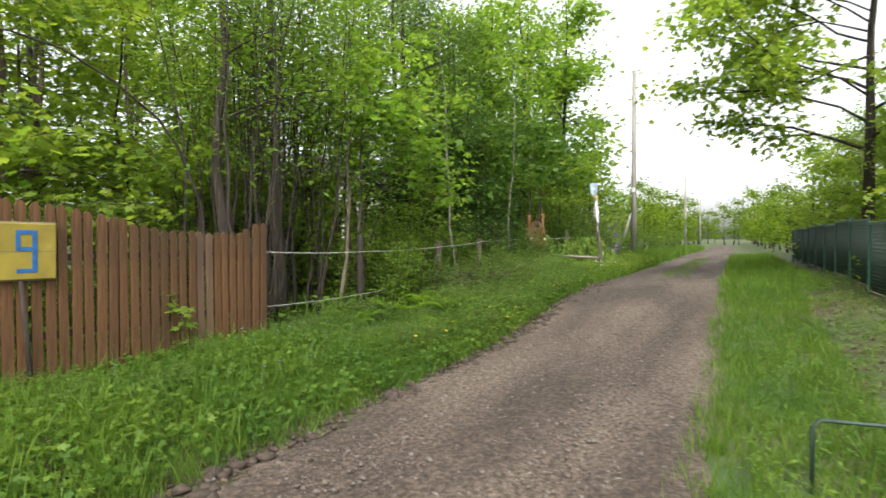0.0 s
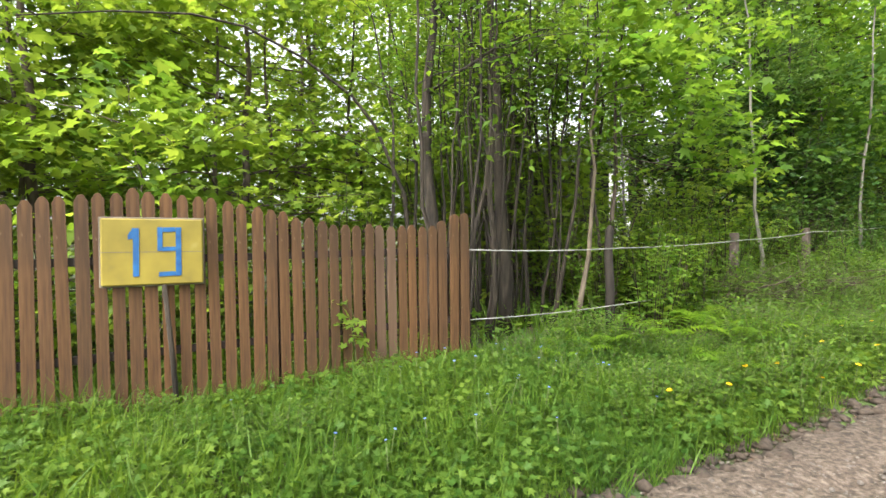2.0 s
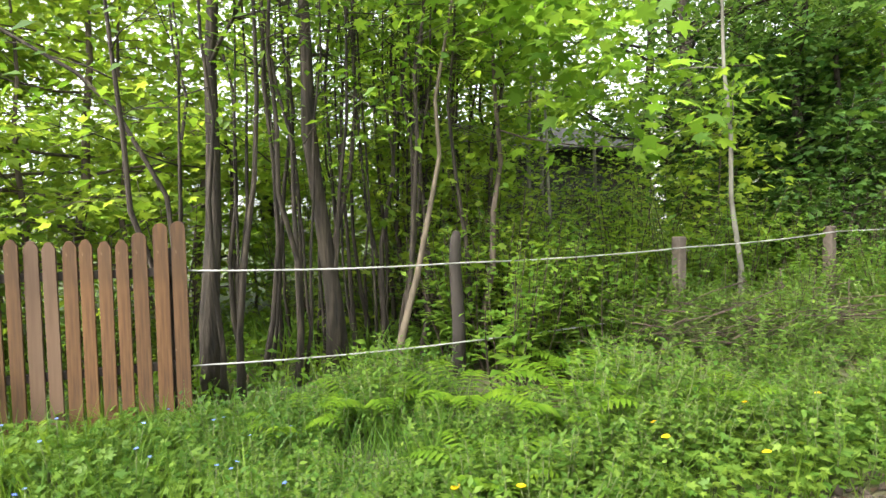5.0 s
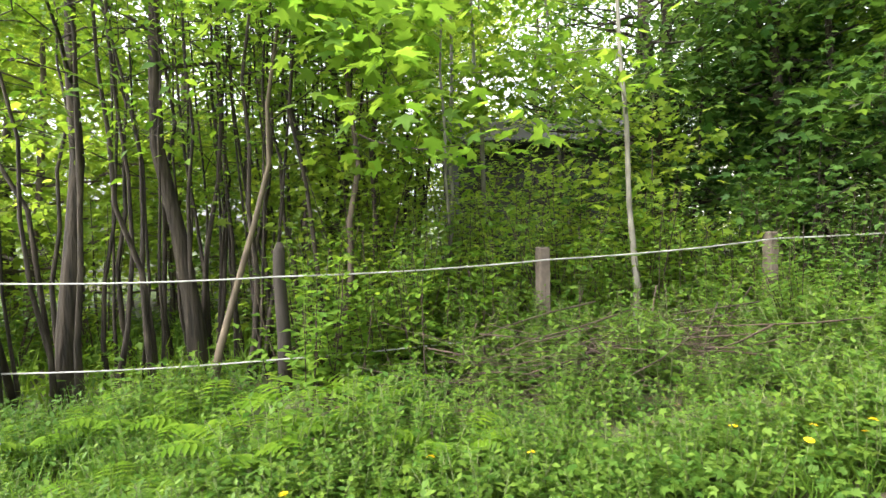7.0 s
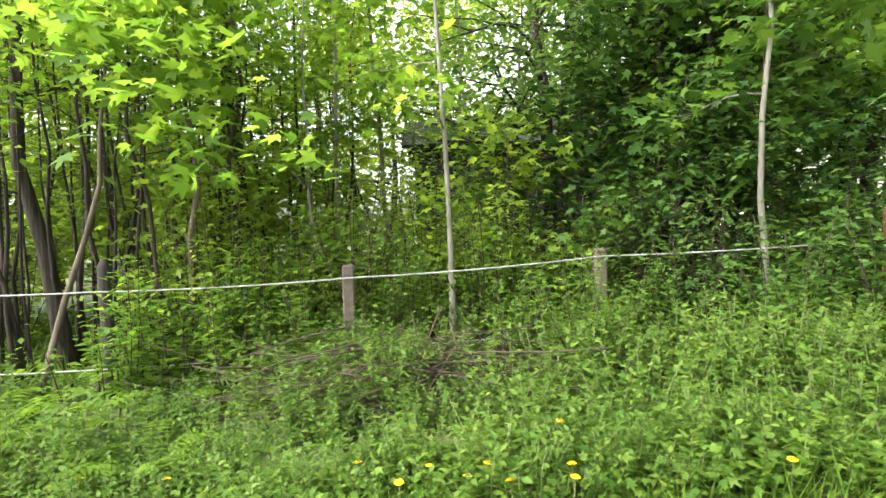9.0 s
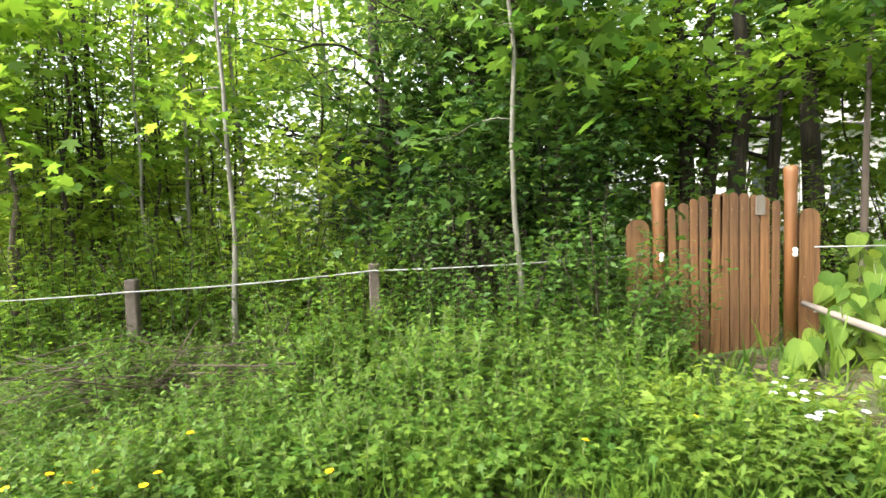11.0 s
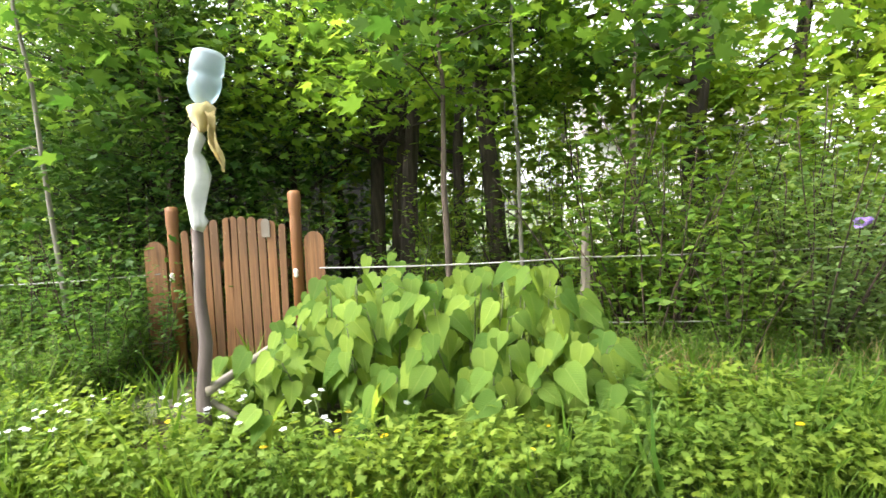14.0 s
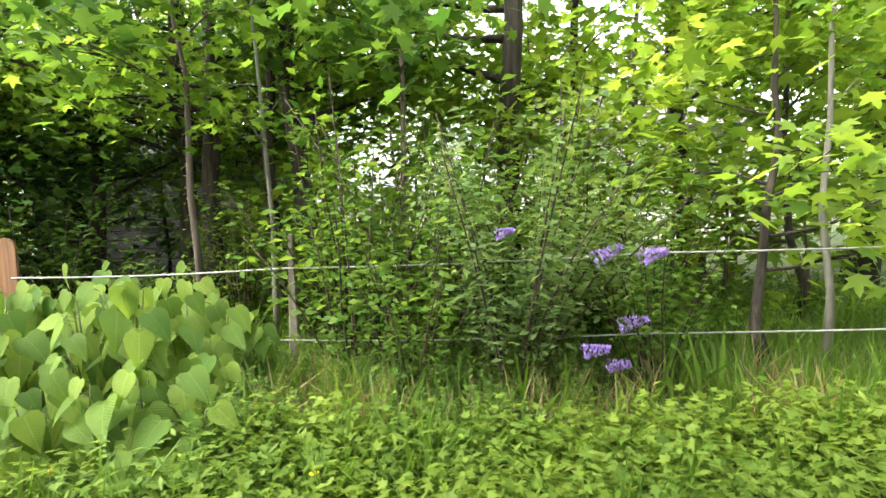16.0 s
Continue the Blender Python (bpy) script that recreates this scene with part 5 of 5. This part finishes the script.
def heart_plants():
    rng = np.random.default_rng(23)
    leaf_v, leaf_f = heart()
    meshes = [np_mesh("leaf", np.array(leaf_v) * (rng.uniform(0.9, 1.1), 1, rng.uniform(0.5, 1.6)), leaf_f, M["leaf_big"], True) for i in range(5)]
    n = 50
    spots = [(15.1 + 2.3 * ((i * 0.7549) % 1), 3.2 + 1.3 * ((i * 0.5698 + 0.2) % 1)) for i in range(n)] + [(15.0, 3.75), (15.05, 4.25), (15.25, 3.5), (14.55, 4.2), (15.15, 4.75), (15.7, 5.0), (16.6, 5.0)]
    for x, y in spots:
        zb = gz(x, y)
        edge = (1 - 0.45 * smooth01((abs(x - 16.2) - 0.6) / 0.75)) * (0.5 + 0.5 * smooth01((y - 3.1) / 0.75))
        ob = thing("heart_leaved_plant", pose(x, y, zb), "lush plant with large heart-shaped green leaves", "plant", "heart-leaved plants by the gate")
        for s in range(3):
            so = Soup()
            h = float((0.95 if x > 15 else 0.6) * edge * rng.uniform(0.7, 1.08))
            az = rng.uniform(0, 6.28)
            out = rng.uniform(0.05, 0.22)
            top = np.array([math.cos(az) * out, math.sin(az) * out - 0.1, h])
            pts = np.stack([top * t * (1, 1, 1) for t in np.linspace(0, 0.93, 4)])
            so.tube(pts, [0.009, 0.008, 0.006, 0.004], 5)
            for k in range(6):
                f = 0.1 + 0.9 * (k + 0.7) / 6
                a = k * 2.4 + rng.uniform(0, 6.28)
                q = top * f
                size = rng.uniform(0.14, 0.25)
                d = Vector((math.cos(a) * 0.8, math.sin(a) * 0.4 - 0.4, rng.uniform(-1.5, -0.35))).normalized()
                stalk = Vector(q) + Vector((d.x, d.y, 0.35)) * 0.08
                so.tube([q, tuple(stalk)], [0.003, 0.002], 4)
                nrm = Vector((d.x * 0.5 + rng.normal(0, 0.2), -0.8 + rng.normal(0, 0.35), 0.8))
                side = d.cross(nrm).normalized()
                nrm = side.cross(d)
                m = Matrix((side, d, nrm)).transposed().to_4x4()
                child("leaf", meshes[int(rng.integers(0, 5))], ob, m=Matrix.Translation(stalk) @ m @ Matrix.Scale(size, 4))
            child("stem", so.mesh("stem", M["stem"]), ob)


heart_plants()


# ---- lilac ----
lil = make_shrub("lilac_bush", "lilac bush with fresh leaves and a few purple flower heads", at(19.2, 4.35), 1.9, 22, M["leaf_lilac"], OVAL4, 0.075, 210, 301, 1.1, stem_mat=M["twig"], bare=0.2)
for x, y, z, s in ((19.67, 3.6, 1.63, 1.0), (19.94, 3.62, 1.62, 0.9), (19.81, 3.6, 1.24, 1.0), (19.6, 3.58, 1.09, 0.9), (19.74, 3.6, 1.0, 0.8), (19.14, 3.75, 1.77, 0.6)):
    rng = np.random.default_rng(int(x * 100))
    so = Soup()
    k = 170
    t = rng.random(k)
    a = rng.uniform(0, 6.28, k)
    r = 0.04 * (1 - t * 0.75) * s
    pos = np.stack([t * 0.17 * s - 0.06, np.cos(a) * r, np.sin(a) * r + 0.01 * t], 1)
    al = np.stack([rng.normal(0, 0.5, k), np.cos(a), np.sin(a)], 1)
    so.scatter([(-0.4, 0, 0), (0.4, 0, 0), (0.4, 0.8, 0.1), (-0.4, 0.8, 0.1)], [(0, 1, 2), (0, 2, 3)], pos, al, np.tile((1.0, 0, 0), (k, 1)), np.full(k, 0.02))
    c = child("flower_head", so.mesh("flower_head", M["petal_lilac"]), lil, "purple lilac flower head")
    c.matrix_basis = lil.matrix_basis.inverted() @ pose(x, y, z, 0, rng.uniform(-25, 15), rng.uniform(-20, 20))
for x, y, a, s in ((18.0, 4.6, 200, 1.35), (18.6, 5.0, 30, 1.6), (17.8, 5.3, 110, 1.6), (19.4, 5.2, 250, 1.7), (18.5, 4.2, 300, 1.0), (20.2, 4.4, 160, 0.9)):
    copy_thing(bush, at(x, y, a, s))
# Shrubs left of the gate get the darkened leaf, so the hollow looks shady.
shade_bush = make_shrub("shade_shrub", "loose shrub with green leaves darkened as in shade", at(13.2, 4.35), 1.25, 12, M["leaf_shade"], OVAL4, 0.085, 75, 208, 0.55, "shaded shrubs beside the gate", M["twig"])
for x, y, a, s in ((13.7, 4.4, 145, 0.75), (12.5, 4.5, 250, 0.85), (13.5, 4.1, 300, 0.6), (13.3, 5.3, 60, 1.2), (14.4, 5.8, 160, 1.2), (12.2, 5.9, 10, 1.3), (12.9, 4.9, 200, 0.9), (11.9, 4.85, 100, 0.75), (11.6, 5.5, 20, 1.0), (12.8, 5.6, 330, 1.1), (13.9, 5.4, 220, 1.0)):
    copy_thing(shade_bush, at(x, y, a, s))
copy_thing(bush, at(20.3, 5.2, 20, 1.3))


# ---- buildings behind the trees ----
def shed():
    s = thing("dark_shed", pose(11.8, 13.2, gz(11.8, 13)), "old black wooden shed among the trees", "shed")
    for i in range(14):
        put("board", box(4.6, 0.05, 0.19, 0.01), M["shed"], s, (0, -1.4, 0.1 + i * 0.2))
    for sx in (-2.3, 2.3):
        put("wall", box(0.1, 2.8, 2.8, 0.01), M["shed"], s, (sx, 0, 1.4))
    put("wall", box(4.6, 0.1, 2.8, 0.01), M["shed"], s, (0, 1.4, 1.4))
    for sg in (-1, 1):
        put("roof", box(5.2, 1.9, 0.08, 0.01), M["shed"], s, (0, sg * 0.85, 3.15), (-sg * 24, 0, 0))


def house():
    h = thing("white_house", pose(23.3, 18.5, gz(23, 18)), "white-sided house half hidden by trees", "house")
    for i in range(22):
        put("siding_board", box(6.4, 0.04, 0.148, 0.008), M["siding"], h, (0, -2.62, 0.3 + i * 0.15))
    put("wall", box(6.3, 5.1, 3.5, 0.01), M["siding"], h, (0, 0, 1.75))
    for wx in (-1.9, 0.4, 2.2):
        w = put("window", box(0.95, 0.08, 1.2, 0.01), M["siding"], h, (wx, -2.68, 1.9))
        q = put("pane", box(0.8, 0.02, 1.05, 0), M["pane"], w, (0, -0.045, 0))
    for sg in (-1, 1):
        put("roof", box(7.0, 3.4, 0.12, 0.01), M["roofing"], h, (0, sg * 1.5, 4.3), (-sg * 32, 0, 0))
    bm = bmesh.new()
    for sx in (-3.15, 3.15):
        bm.faces.new([bm.verts.new(c) for c in ((sx, -2.5, 3.5), (sx, 2.5, 3.5), (sx, 0, 5.1))])
    part("gable", bm, M["siding"], h)


shed()
house()


# ---- far end of the lane and its other side ----
def utility_pole(x, y, h, lamp):
    p = thing("utility_pole", pose(x, y, gz(x, y) - 0.1), "tall grey wooden utility pole", "pole", "utility poles along the lane")
    so = Soup()
    so.tube([(0, 0, 0), (0, 0, h * 0.5), (-0.04, 0, h)], [0.13, 0.115, 0.09], 10)
    child("shaft", so.mesh("shaft", M["pole_wood"], True), p)
    if lamp:
        for z in (h - 1.5, h - 1.9):
            so = Soup()
            so.tube([(0, -0.1, z), (0, -0.2, z), (0, -0.2, z + 0.12)], [0.02, 0.02, 0.03], 6)
            child("insulator", so.mesh("insulator", M["porcelain"]), p)
        put("junction_box", box(0.18, 0.14, 0.35, 0.01), M["tin"], p, (0, -0.17, h - 2.3), label="grey metal box")
        put("plate", box(0.02, 0.16, 0.22, 0.003), M["tin"], p, (-0.125, 0, 3.3), label="small pale number plate")
        so = Soup()
        so.tube([(0.0, 0.75, 0.1), (0.0, 0.4, 1.2), (0, 0.1, 2.2)], [0.08, 0.075, 0.07], 8)
        child("brace", so.mesh("brace", M["pole_wood"], True), p)


utility_pole(26.5, 4.1, 8.9, True)
utility_pole(62.0, 4.6, 7.5, False)
utility_pole(92.0, 4.8, 7.0, False)


def mesh_fence():
    f = thing("mesh_fence", Matrix(), "green metal fence with dark mesh panels", "fence")
    xs = [9.6 + 1.75 * i for i in range(10)]
    for x in xs:
        z = gz(x, -2.15)
        put("post", box(0.05, 0.05, 1.3, 0.005), M["green_metal"], f, (x, -2.15, z + 0.6))
    for a, b in zip(xs, xs[1:]):
        z = (gz(a, -2.15) + gz(b, -2.15)) / 2
        put("rail", box(b - a, 0.03, 0.04, 0.004), M["green_metal"], f, ((a + b) / 2, -2.15, z + 1.22))
        so = Soup()
        for k in range(26):
            q = a + (b - a) * (k + 0.5) / 26
            so.tube([(q, -2.17, z + 0.1), (q, -2.17, z + 1.2)], [0.009, 0.009], 3)
        for k in range(18):
            q = z + 0.12 + k * 0.062
            so.tube([(a, -2.17, q), (b, -2.17, q)], [0.006, 0.006], 3)
        child("mesh_panel", so.mesh("mesh_panel", M["dark_mesh"]), f)
        put("kick_board", box(b - a - 0.04, 0.03, 0.1, 0.005), M["concrete"], f, ((a + b) / 2, -2.19, z + 0.03))


mesh_fence()
hp = thing("metal_hoop", Matrix(), "bent green metal hoop standing in the grass", "hoop")
so = Soup()
z0 = gz(3.6, -0.58)
so.tube([(3.56, -0.56, z0 - 0.05), (3.56, -0.56, z0 + 0.38), (3.57, -0.6, z0 + 0.42), (3.62, -0.9, z0 + 0.42), (3.66, -1.18, z0 + 0.41), (3.66, -1.22, z0 + 0.37), (3.66, -1.22, z0 - 0.05)], [0.012] * 7, 8)
child("bar", so.mesh("bar", M["dark_mesh"], True), hp)

so = Soup()
so.tube([(1.2, 5.9, 3.2), (1.85, 5.9, 3.36), (2.45, 5.9, 3.45), (2.9, 5.9, 3.42), (3.42, 5.9, 3.22), (3.94, 5.9, 2.9), (4.2, 5.92, 2.62), (4.55, 5.95, 1.9), (4.7, 5.95, gz(4.7, 5.95) - 0.05)], [0.006, 0.008, 0.01, 0.012, 0.014, 0.017, 0.019, 0.022, 0.026], 7)
tagged(new("arching_stem", so.mesh("arching_stem", M["bark_dark"], True)), "long dark bare stem arching over behind the fence", "branch")
make_tree("maple_seedling", "small maple seedling growing in front of the fence", at(3.55, 4.93), 0.85, 0.006, M["stem"], M["leaf_bright"], MAPLE, 0.1, 26, 131, first=0.45, spread=0.14, limbs=4, puff=0.05, category="seedling")
make_tree("maple_seedling", "yellow-green maple seedling beside the pole", at(15.25, 3.35), 0.62, 0.006, M["stem"], M["leaf_bright"], MAPLE, 0.14, 26, 132, first=0.3, spread=0.26, limbs=5, puff=0.06, category="seedling")
